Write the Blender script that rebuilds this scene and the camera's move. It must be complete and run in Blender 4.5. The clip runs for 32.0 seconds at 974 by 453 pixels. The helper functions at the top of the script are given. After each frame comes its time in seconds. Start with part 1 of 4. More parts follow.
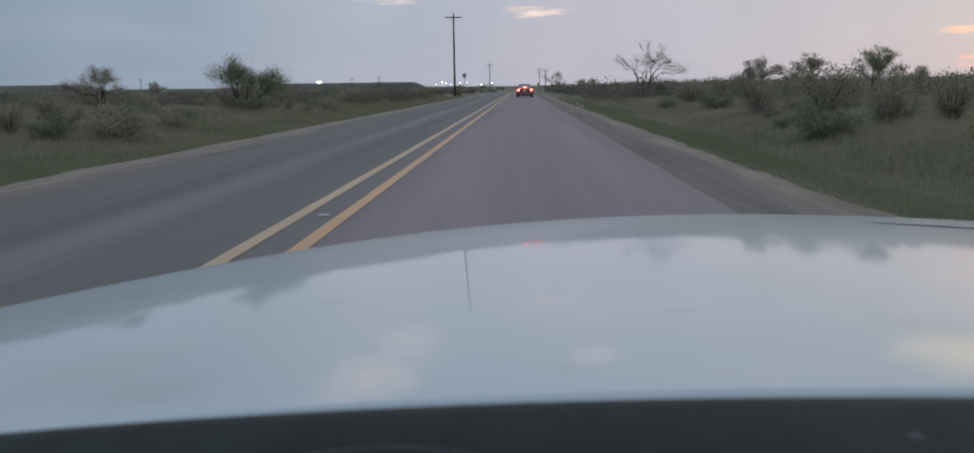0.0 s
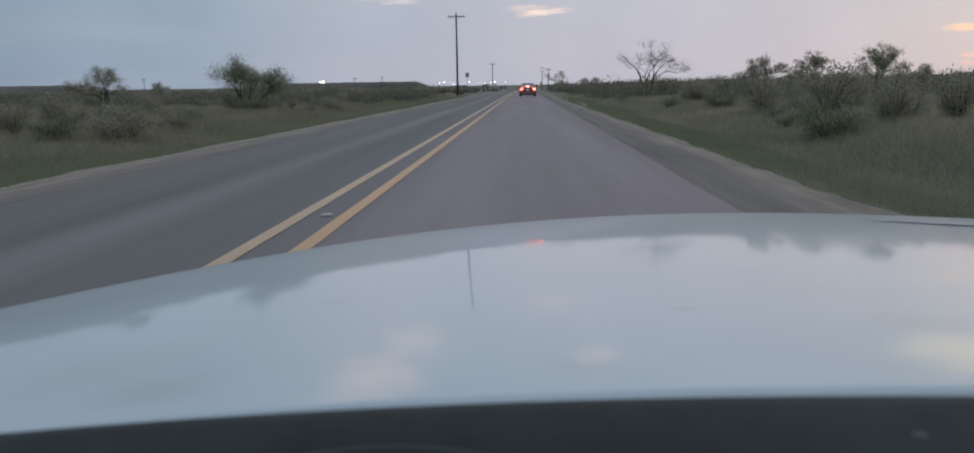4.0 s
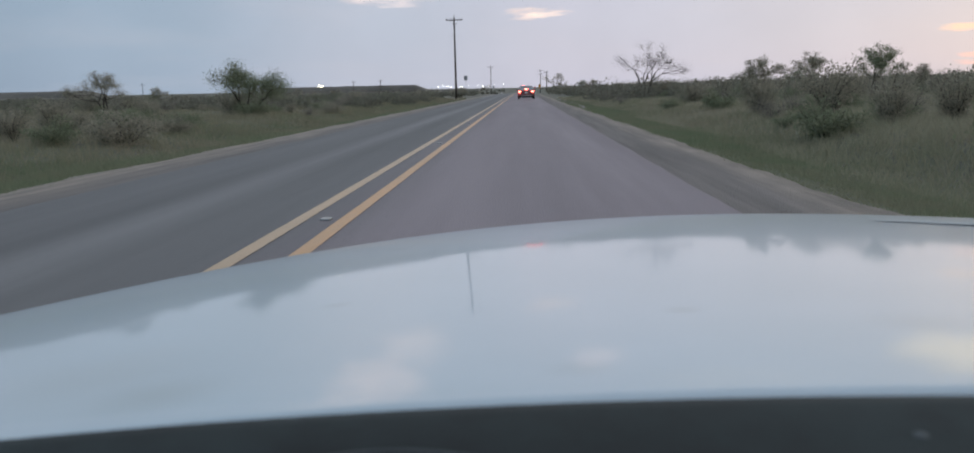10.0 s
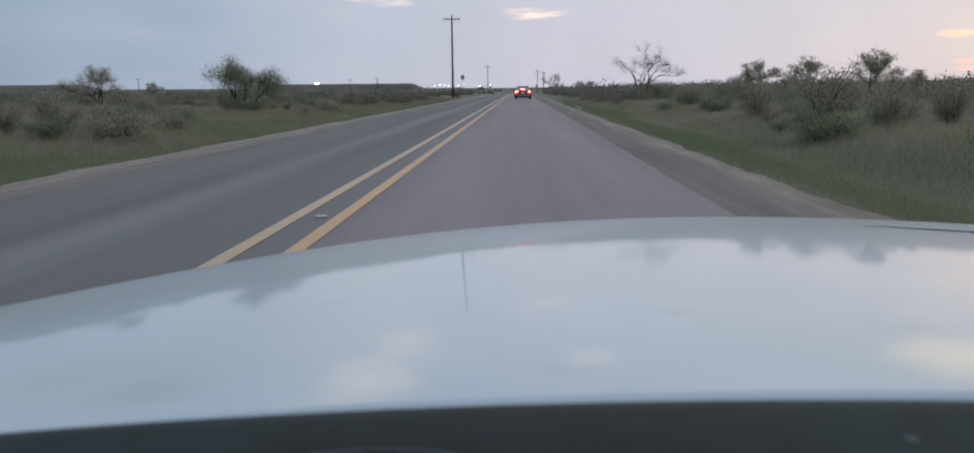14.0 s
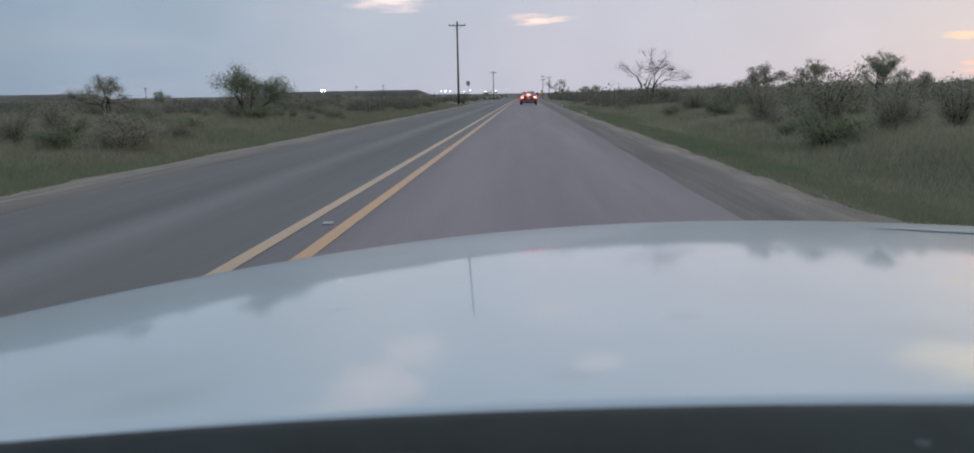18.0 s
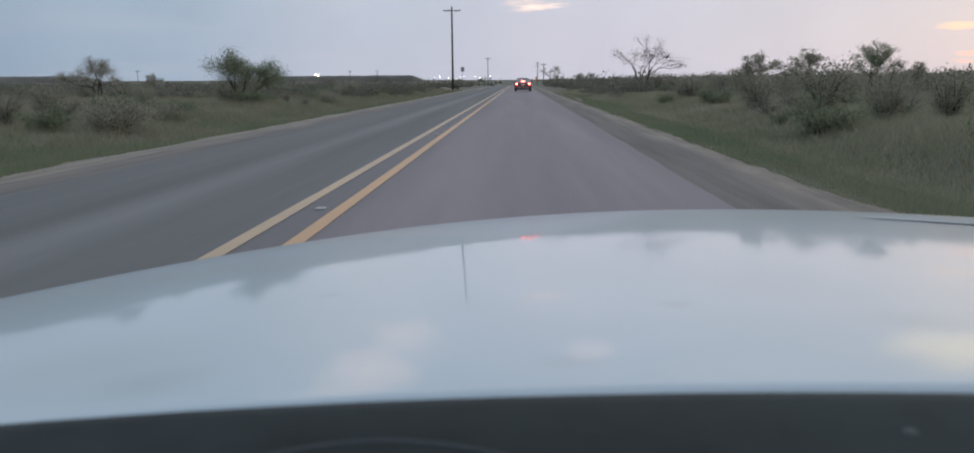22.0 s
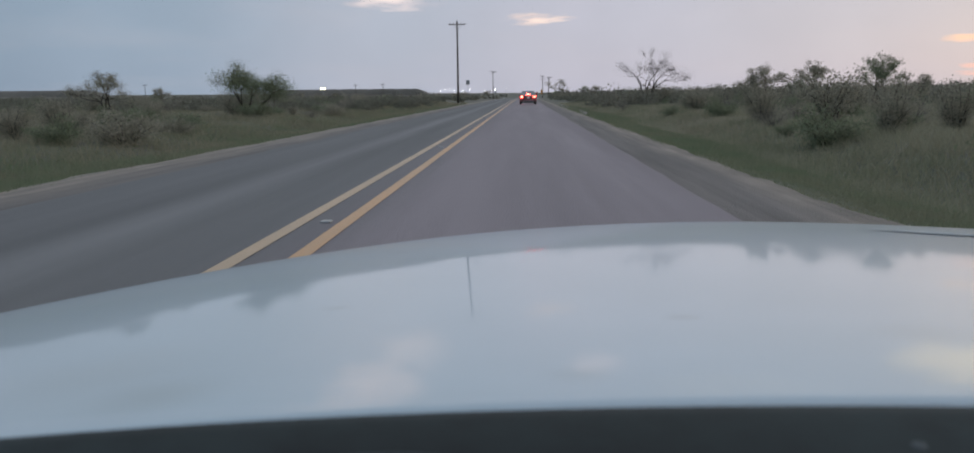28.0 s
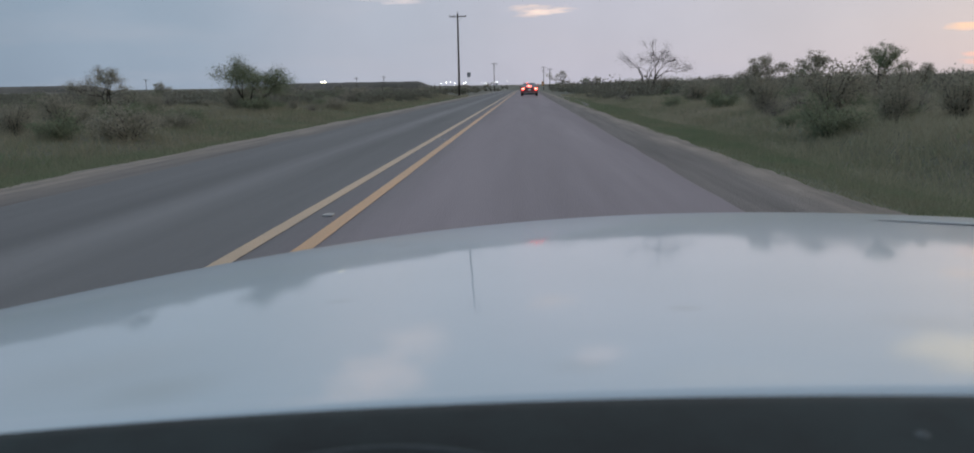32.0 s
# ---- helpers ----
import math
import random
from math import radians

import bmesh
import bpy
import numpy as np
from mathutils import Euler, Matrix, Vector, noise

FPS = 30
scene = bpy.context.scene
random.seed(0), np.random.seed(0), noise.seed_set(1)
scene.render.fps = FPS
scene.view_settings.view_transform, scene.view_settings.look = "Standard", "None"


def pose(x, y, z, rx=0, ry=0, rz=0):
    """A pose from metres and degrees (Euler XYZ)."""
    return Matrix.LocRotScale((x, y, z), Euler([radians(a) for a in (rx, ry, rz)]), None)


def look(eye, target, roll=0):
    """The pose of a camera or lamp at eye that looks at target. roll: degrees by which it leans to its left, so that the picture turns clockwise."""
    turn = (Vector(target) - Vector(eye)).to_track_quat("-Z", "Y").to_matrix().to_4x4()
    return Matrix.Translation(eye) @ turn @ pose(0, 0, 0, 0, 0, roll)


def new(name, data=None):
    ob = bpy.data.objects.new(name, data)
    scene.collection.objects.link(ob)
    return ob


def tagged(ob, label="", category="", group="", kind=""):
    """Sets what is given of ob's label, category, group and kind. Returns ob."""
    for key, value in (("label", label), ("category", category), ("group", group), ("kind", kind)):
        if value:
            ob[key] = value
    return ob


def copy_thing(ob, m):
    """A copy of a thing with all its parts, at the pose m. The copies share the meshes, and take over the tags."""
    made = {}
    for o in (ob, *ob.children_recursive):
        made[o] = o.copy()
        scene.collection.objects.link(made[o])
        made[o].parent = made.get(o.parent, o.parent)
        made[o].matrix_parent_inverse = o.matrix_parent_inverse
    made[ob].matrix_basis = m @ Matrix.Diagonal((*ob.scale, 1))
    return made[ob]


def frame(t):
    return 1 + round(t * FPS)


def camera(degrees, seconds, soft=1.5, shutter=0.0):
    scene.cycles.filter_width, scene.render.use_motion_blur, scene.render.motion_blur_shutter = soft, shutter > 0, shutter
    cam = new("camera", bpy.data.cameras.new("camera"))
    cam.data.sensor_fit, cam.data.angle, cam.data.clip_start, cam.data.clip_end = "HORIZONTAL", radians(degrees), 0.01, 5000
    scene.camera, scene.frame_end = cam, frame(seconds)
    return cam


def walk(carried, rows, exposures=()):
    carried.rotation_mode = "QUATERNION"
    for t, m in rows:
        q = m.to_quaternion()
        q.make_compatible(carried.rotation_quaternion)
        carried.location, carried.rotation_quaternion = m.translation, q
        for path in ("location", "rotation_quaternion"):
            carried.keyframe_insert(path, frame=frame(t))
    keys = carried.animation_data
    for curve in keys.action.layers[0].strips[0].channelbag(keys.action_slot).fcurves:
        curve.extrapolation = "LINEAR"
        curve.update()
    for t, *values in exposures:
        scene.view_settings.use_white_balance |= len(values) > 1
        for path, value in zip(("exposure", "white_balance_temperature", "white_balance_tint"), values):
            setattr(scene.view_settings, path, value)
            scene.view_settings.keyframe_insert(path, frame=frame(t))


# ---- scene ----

# The camera rides behind the windscreen of a white car that stands in the right-hand lane of a country road at dusk.
# x to the right of the lane, y along the road, z up; the eye is 1.2 m above the road.
cam = camera(64.1, 32.0, soft=1.8)
cam.data.dof.use_dof, cam.data.dof.focus_distance, cam.data.dof.aperture_fstop = True, 40.0, 15.0   # a small phone lens: the dashboard right before it is out of focus
PATH = [
    (0, -10.19, 0.73, 2.46), (0.5, -10.16, 0.88, 2.42), (1, -10.19, 0.72, 2.37), (1.5, -10.09, 0.96, 2.48), (2, -10.21, 0.87, 2.60),
    (2.5, -10.15, 0.78, 2.60), (3, -10.14, 0.59, 2.60), (3.5, -10.28, 0.75, 2.62), (5.5, -10.07, 1.01, 2.71), (6, -10.66, 1.05, 2.73),
    (6.5, -10.44, 1.17, 2.71), (7, -10.45, 0.99, 2.69), (7.5, -10.56, 1.12, 2.70), (8, -9.90, 1.17, 2.73), (8.5, -10.29, 1.04, 2.63),
    (9, -10.20, 1.05, 2.55), (9.5, -10.11, 1.10, 2.54), (10, -10.04, 1.29, 2.55), (10.5, -10.50, 0.93, 2.50), (11, -10.39, 0.78, 2.46),
    (11.5, -10.30, 0.61, 2.38), (12, -10.14, 0.65, 2.32), (12.5, -10.11, 0.66, 2.31), (13, -10.12, 0.60, 2.32), (13.5, -9.95, 0.61, 2.31),
    (14, -10.07, 0.49, 2.32), (14.5, -10.14, 0.47, 2.37), (16.5, -9.68, 0.62, 2.62), (17, -9.57, 0.75, 2.69), (17.5, -9.77, 0.68, 2.71),
    (18, -9.65, 0.97, 2.73), (18.5, -9.80, 0.81, 2.71), (19, -10.00, 0.87, 2.69), (19.5, -9.92, 0.79, 2.62), (20, -10.06, 0.53, 2.55),
    (20.5, -10.06, 0.42, 2.46), (21, -10.68, 0.23, 2.37), (21.5, -10.56, 0.53, 2.34), (22, -10.64, 0.42, 2.32), (22.5, -10.39, 0.56, 2.31),
    (23, -10.35, 0.61, 2.32), (23.5, -10.17, 0.43, 2.34), (24, -9.59, 0.56, 2.37), (24.5, -9.32, 0.86, 2.42), (25, -8.99, 1.11, 2.46),
    (25.5, -8.83, 1.07, 2.46), (27.5, -9.70, 0.60, 2.65), (28, -9.70, 0.56, 2.70), (28.5, -9.96, 0.50, 2.70), (29, -10.47, 0.95, 2.70),
    (29.5, -10.88, 1.00, 2.70), (30, -10.97, 0.92, 2.70), (30.5, -10.57, 0.74, 2.73), (31, -10.53, 0.66, 2.75), (31.5, -10.50, 0.82, 2.76),
    (32, -10.26, 0.98, 2.78),
]

walk(cam, [(t, pose(0, 0, 1.2, 90 + p, r, yaw)) for t, p, r, yaw in PATH],
     [(0, -0.27), (3, -0.27), (6, -0.05), (9, 0.0), (14, 0.0), (19, -0.07), (21, 0.03), (23, 0.0), (25, -0.1), (28, -0.18), (32, -0.2)])

# ---- world and light ----
SUN_AZ, SUN_EL = 38.0, 4.0            # the sun is low behind cloud, to the right of the road
world = bpy.data.worlds.new("dusk_sky")
scene.world = world
world.use_nodes = True
wt = world.node_tree
wt.nodes.clear()


def wmath(op, a, b=None, c=None):
    n = wt.nodes.new("ShaderNodeMath")
    n.operation = op
    for i, v in enumerate((a, b, c)):
        if v is None:
            continue
        if isinstance(v, (int, float)):
            n.inputs[i].default_value = v
        else:
            wt.links.new(v, n.inputs[i])
    return n.outputs[0]


def wmix(fac, a, b):
    n = wt.nodes.new("ShaderNodeMix")
    n.data_type = "RGBA"
    for sock, v in ((n.inputs[0], fac), (n.inputs[6], a), (n.inputs[7], b)):
        if isinstance(v, (int, float)):
            sock.default_value = v
        elif isinstance(v, tuple):
            sock.default_value = (*v, 1)
        else:
            wt.links.new(v, sock)
    return n.outputs[2]


def wramp(fac, stops):
    n = wt.nodes.new("ShaderNodeValToRGB")
    n.color_ramp.interpolation = "EASE"
    while len(n.color_ramp.elements) < len(stops):
        n.color_ramp.elements.new(0.5)
    for e, (at, col) in zip(n.color_ramp.elements, stops):
        e.position, e.color = at, (*col, 1)
    wt.links.new(fac, n.inputs[0])
    return n.outputs[0]


sky = wt.nodes.new("ShaderNodeTexSky")
sky.sky_type, sky.sun_disc = "NISHITA", False
sky.sun_elevation, sky.sun_rotation = radians(SUN_EL), radians(SUN_AZ)
sky.dust_density, sky.air_density = 2.0, 1.0
way = wt.nodes.new("ShaderNodeTexCoord").outputs["Generated"]
sep = wt.nodes.new("ShaderNodeSeparateXYZ")
wt.links.new(way, sep.inputs[0])
vx, vy, vz = sep.outputs
azimuth = wmath("ARCTAN2", vx, vy)                       # 0 along the road, positive to the right
level = wmath("ARCSINE", vz)
# thin high overcast: blue to the left, lilac ahead, warm towards the sun
side = wramp(wmath("MULTIPLY_ADD", azimuth, 0.75, 0.5),
             [(0.0, (0.230, 0.302, 0.385)), (0.16, (0.280, 0.352, 0.438)), (0.36, (0.400, 0.437, 0.515)), (0.55, (0.474, 0.478, 0.552)),
              (0.80, (0.498, 0.492, 0.545)), (1.0, (0.480, 0.463, 0.492))])
high = wramp(wmath("MULTIPLY", level, 0.64), [(0.0, (0.514, 0.5, 0.51)), (0.058, (0.512, 0.508, 0.518)), (0.125, (0.415, 0.455, 0.468)), (0.35, (0.455, 0.505, 0.535)), (1.0, (0.76, 0.82, 0.88))])
veil = wt.nodes.new("ShaderNodeMix")
veil.data_type, veil.blend_type = "RGBA", "MULTIPLY"
veil.inputs[0].default_value = 1.0
wt.links.new(side, veil.inputs[6])
twice = wt.nodes.new("ShaderNodeVectorMath")
twice.operation = "SCALE"
twice.inputs["Scale"].default_value = 2.0
wt.links.new(high, twice.inputs[0])
wt.links.new(twice.outputs[0], veil.inputs[7])
# streaky cloud, stretched along the horizon
comb = wt.nodes.new("ShaderNodeCombineXYZ")
wt.links.new(wmath("MULTIPLY", azimuth, 3.0), comb.inputs[0])
wt.links.new(wmath("MULTIPLY", level, 16.0), comb.inputs[1])
streak = wt.nodes.new("ShaderNodeTexNoise")
streak.inputs["Scale"].default_value, streak.inputs["Detail"].default_value, streak.inputs["Roughness"].default_value = 1.6, 5.0, 0.55
wt.links.new(comb.outputs[0], streak.inputs["Vector"])
patch = wmath("SMOOTH_MIN", wmath("MAXIMUM", wmath("MULTIPLY_ADD", streak.outputs[0], 3.0, -1.45), 0.0), 1.0, 0.2)
base = wmix(wmath("MULTIPLY", patch, 0.16), veil.outputs[2], (0.60, 0.54, 0.57))


# broad soft unevenness of the overcast
broad = wt.nodes.new("ShaderNodeTexNoise")
broad.inputs["Scale"].default_value, broad.inputs["Detail"].default_value = 9.0, 4.0
wt.links.new(way, broad.inputs["Vector"])
uneven = wt.nodes.new("ShaderNodeVectorMath")
uneven.operation = "SCALE"
wt.links.new(base, uneven.inputs[0])
wt.links.new(wmath("MULTIPLY_ADD", broad.outputs[0], 0.16, 0.92), uneven.inputs["Scale"])
base = uneven.outputs[0]


def cloud(az, el, wide, tall, cut, torn=2.2):
    """A soft-edged cloud, frayed by fine noise."""
    fray = wt.nodes.new("ShaderNodeTexNoise")
    fray.inputs["Scale"].default_value, fray.inputs["Detail"].default_value = 7.0, 6.0
    wt.links.new(comb.outputs[0], fray.inputs["Vector"])
    dx = wmath("DIVIDE", wmath("ADD", azimuth, -radians(az)), radians(wide))
    dy = wmath("DIVIDE", wmath("ADD", level, -radians(el)), radians(tall))
    r2 = wmath("ADD", wmath("MULTIPLY", dx, dx), wmath("MULTIPLY", dy, dy))
    body = wmath("ADD", wmath("SUBTRACT", 1.0, r2), wmath("MULTIPLY_ADD", fray.outputs[0], torn, -0.5 * torn - cut))
    return wmath("MINIMUM", wmath("MAXIMUM", body, 0.0), 1.0)


for az, el, wide, tall, cut, col in ((0.9, 5.25, 3.2, 0.55, 0.30, (0.80, 0.64, 0.60)), (1.5, 5.1, 1.9, 0.28, 0.25, (1.05, 0.82, 0.72)), (-9.5, 6.5, 5.0, 0.8, 0.3, (0.66, 0.57, 0.59)),
                                     (28.9, 3.1, 2.6, 0.28, 0.1, (0.92, 0.62, 0.46)), (29.6, 1.25, 2.0, 0.42, 0.1, (0.92, 0.52, 0.44)),
                                     (29.5, 8.8, 6.0, 1.5, -0.1, (1.45, 1.16, 0.70)), (-9.2, 7.2, 3.6, 1.5, 0.15, (0.95, 0.80, 0.78)), (-12.5, 9.3, 4.6, 2.2, 0.1, (1.30, 1.00, 0.90)), (-17.0, 11.8, 6.0, 2.4, 0.15, (1.05, 0.90, 0.86)), (4.0, 9.2, 2.4, 0.8, 0.0, (1.15, 0.92, 0.88)),
                                     (20.0, 7.4, 6.0, 0.7, 0.35, (0.40, 0.41, 0.46)), (-24, 10.5, 6.0, 1.6, 0.3, (0.30, 0.36, 0.44)), (14.0, 11.0, 9.0, 1.4, 0.4, (0.66, 0.62, 0.58)),
                                     (33, 14.0, 7.0, 1.6, 0.3, (0.70, 0.62, 0.58))):
    base = wmix(wmath("MULTIPLY", cloud(az, el, wide, tall, cut, 4.0 if tall < 0.6 else 2.2), 0.8), base, col)
thin = wt.nodes.new("ShaderNodeVectorMath")
thin.operation = "SCALE"
thin.inputs["Scale"].default_value = 0.10
wt.links.new(sky.outputs[0], thin.inputs[0])
total = wmix(0.96, thin.outputs[0], base)
bg = wt.nodes.new("ShaderNodeBackground")
wt.links.new(total, bg.inputs[0])
bg.inputs[1].default_value = 1.30
wout = wt.nodes.new("ShaderNodeOutputWorld")
wt.links.new(bg.outputs[0], wout.inputs[0])

sun = new("sun", bpy.data.lights.new("sun", "SUN"))
sun.data.energy, sun.data.angle, sun.data.color = 0.50, radians(172), (1.0, 0.88, 0.78)
sun.matrix_world = look((60 * math.sin(radians(SUN_AZ)), 60 * math.cos(radians(SUN_AZ)), 12), (0, 0, 0))


# ---- the lines of the hood ----
CAR_X = 0.357                       # its middle line
K = 0.85


def hood_z(x, y):
    x, y = x / K, y / K
    u = x - 0.4196
    yy = y - (0.8863 - 0.5242 * u * u)
    m = 0.5 * (yy + math.sqrt(yy * yy + 0.02))
    a = abs(u) - 0.62
    n = 0.5 * (a + math.sqrt(a * a + 0.01))
    z = 1.1161 - 0.0938 * y - 0.061 * m * m - 0.058 * u * u - 0.085 * n * n - 0.0075 * u
    w = abs(u)
    z += 0.0005 * math.exp(-((w - 1.0) / 0.14) ** 2) - 0.0008 * math.exp(-((w - 0.73) / 0.12) ** 2)
    return 1.2 - K * (1.2 - z)


# ---- materials ----
def material(name, col, rough=0.8, col2=None, scale=6.0, stretch=(1, 1, 1), bump=0.0, bump_scale=60.0, metal=0.0, coat=0.0, per=None,
             amount=0.6, emit=0.0, leafy=0.0, contrast=(0.35, 0.65)):
    """A surface whose colour runs between col and col2 by noise at two scales, with fine relief. per: vary by object or by island."""
    m = bpy.data.materials.new(name)
    m.use_nodes = True
    nt = m.node_tree
    b = nt.nodes["Principled BSDF"]
    b.inputs["Roughness"].default_value, b.inputs["Metallic"].default_value = rough, metal
    b.inputs["Coat Weight"].default_value, b.inputs["Coat Roughness"].default_value = coat, 0.045
    col2 = col2 or tuple(c * 0.7 for c in col)
    place = nt.nodes.new("ShaderNodeTexCoord")
    mapping = nt.nodes.new("ShaderNodeMapping")
    mapping.inputs["Scale"].default_value = stretch
    nt.links.new(place.outputs["Object"], mapping.inputs[0])
    big = nt.nodes.new("ShaderNodeTexNoise")
    big.inputs["Scale"].default_value, big.inputs["Detail"].default_value = scale, 6.0
    big.inputs["Roughness"].default_value = 0.65
    nt.links.new(mapping.outputs[0], big.inputs["Vector"])
    ramp = nt.nodes.new("ShaderNodeValToRGB")
    ramp.color_ramp.elements[0].position, ramp.color_ramp.elements[1].position = contrast
    ramp.color_ramp.elements[0].color, ramp.color_ramp.elements[1].color = (*col, 1), (*col2, 1)
    nt.links.new(big.outputs[0], ramp.inputs[0])
    colour = ramp.outputs[0]
    if per:
        info = nt.nodes.new("ShaderNodeObjectInfo" if per == "object" else "ShaderNodeNewGeometry")
        vary = nt.nodes.new("ShaderNodeHueSaturation")
        rng = nt.nodes.new("ShaderNodeMapRange")
        rng.inputs[3].default_value, rng.inputs[4].default_value = 1 - amount, 1 + amount
        nt.links.new(info.outputs["Random" if per == "object" else "Random Per Island"], rng.inputs[0])
        nt.links.new(rng.outputs[0], vary.inputs["Value"])
        nt.links.new(colour, vary.inputs["Color"])
        colour = vary.outputs[0]
    nt.links.new(colour, b.inputs["Base Color"])
    if bump:
        fine = nt.nodes.new("ShaderNodeTexNoise")
        fine.inputs["Scale"].default_value, fine.inputs["Detail"].default_value = bump_scale, 4.0
        nt.links.new(mapping.outputs[0], fine.inputs["Vector"])
        bm_node = nt.nodes.new("ShaderNodeBump")
        bm_node.inputs["Strength"].default_value, bm_node.inputs["Distance"].default_value = bump, 0.02
        nt.links.new(fine.outputs[0], bm_node.inputs["Height"])
        nt.links.new(bm_node.outputs[0], b.inputs["Normal"])
    if leafy:
        thru, mix = nt.nodes.new("ShaderNodeBsdfTranslucent"), nt.nodes.new("ShaderNodeMixShader")
        mix.inputs[0].default_value = leafy
        nt.links.new(colour, thru.inputs[0])
        nt.links.new(b.outputs[0], mix.inputs[1])
        nt.links.new(thru.outputs[0], mix.inputs[2])
        nt.links.new(mix.outputs[0], nt.nodes["Material Output"].inputs[0])
    if emit:
        b.inputs["Emission Color"].default_value, b.inputs["Emission Strength"].default_value = (*col, 1), emit
    return m


def verge_material():
    """Gravel that is dark with broken asphalt beside the road and pale with dust towards the grass."""
    m = material("gravel", (0.285, 0.240, 0.198), 0.9, (0.205, 0.175, 0.148), 2.2, (1.0, 0.35, 1.0), 0.9, 45.0)
    nt = m.node_tree
    b = nt.nodes["Principled BSDF"]
    old = b.inputs["Base Color"].links[0].from_socket
    geo = nt.nodes.new("ShaderNodeNewGeometry")
    sp = nt.nodes.new("ShaderNodeSeparateXYZ")
    nt.links.new(geo.outputs["Position"], sp.inputs[0])
    wob = nt.nodes.new("ShaderNodeTexNoise")
    wob.inputs["Scale"].default_value, wob.inputs["Detail"].default_value = 0.9, 5.0
    squash = nt.nodes.new("ShaderNodeMapping")
    squash.inputs["Scale"].default_value = (1.0, 0.3, 1.0)
    nt.links.new(geo.outputs["Position"], squash.inputs[0])
    nt.links.new(squash.outputs[0], wob.inputs["Vector"])
    away = nt.nodes.new("ShaderNodeMath")        # distance from the middle of the road
    away.operation = "ADD"
    away.inputs[1].default_value = 1.72
    nt.links.new(sp.outputs[0], away.inputs[0])
    size = nt.nodes.new("ShaderNodeMath")
    size.operation = "ABSOLUTE"
    nt.links.new(away.outputs[0], size.inputs[0])
    mixed = nt.nodes.new("ShaderNodeMath")
    mixed.operation = "MULTIPLY_ADD"
    mixed.inputs[1].default_value = 1.3
    nt.links.new(wob.outputs[0], mixed.inputs[0])
    nt.links.new(size.outputs[0], mixed.inputs[2])
    rng = nt.nodes.new("ShaderNodeMapRange")
    rng.inputs[1].default_value, rng.inputs[2].default_value = 5.05, 5.75
    nt.links.new(mixed.outputs[0], rng.inputs[0])
    mix = nt.nodes.new("ShaderNodeMix")
    mix.data_type = "RGBA"
    mix.inputs[6].default_value = (0.160, 0.140, 0.128, 1)
    nt.links.new(rng.outputs[0], mix.inputs[0])
    nt.links.new(old, mix.inputs[7])
    lanes = nt.nodes.new("ShaderNodeTexNoise")                # wheel tracks and washed streaks along the road
    lanes.inputs["Scale"].default_value, lanes.inputs["Detail"].default_value, lanes.inputs["Roughness"].default_value = 1.0, 7.0, 0.6
    drawn = nt.nodes.new("ShaderNodeMapping")
    drawn.inputs["Scale"].default_value = (4.5, 0.16, 1.0)
    nt.links.new(geo.outputs["Position"], drawn.inputs[0])
    nt.links.new(drawn.outputs[0], lanes.inputs["Vector"])
    amount = nt.nodes.new("ShaderNodeMapRange")
    amount.inputs[1].default_value, amount.inputs[2].default_value, amount.inputs[3].default_value, amount.inputs[4].default_value = 0.32, 0.68, 0.76, 1.22
    nt.links.new(lanes.outputs[0], amount.inputs[0])
    streaked = nt.nodes.new("ShaderNodeVectorMath")
    streaked.operation = "SCALE"
    nt.links.new(mix.outputs[2], streaked.inputs[0])
    nt.links.new(amount.outputs[0], streaked.inputs["Scale"])
    nt.links.new(streaked.outputs[0], b.inputs["Base Color"])
    return m


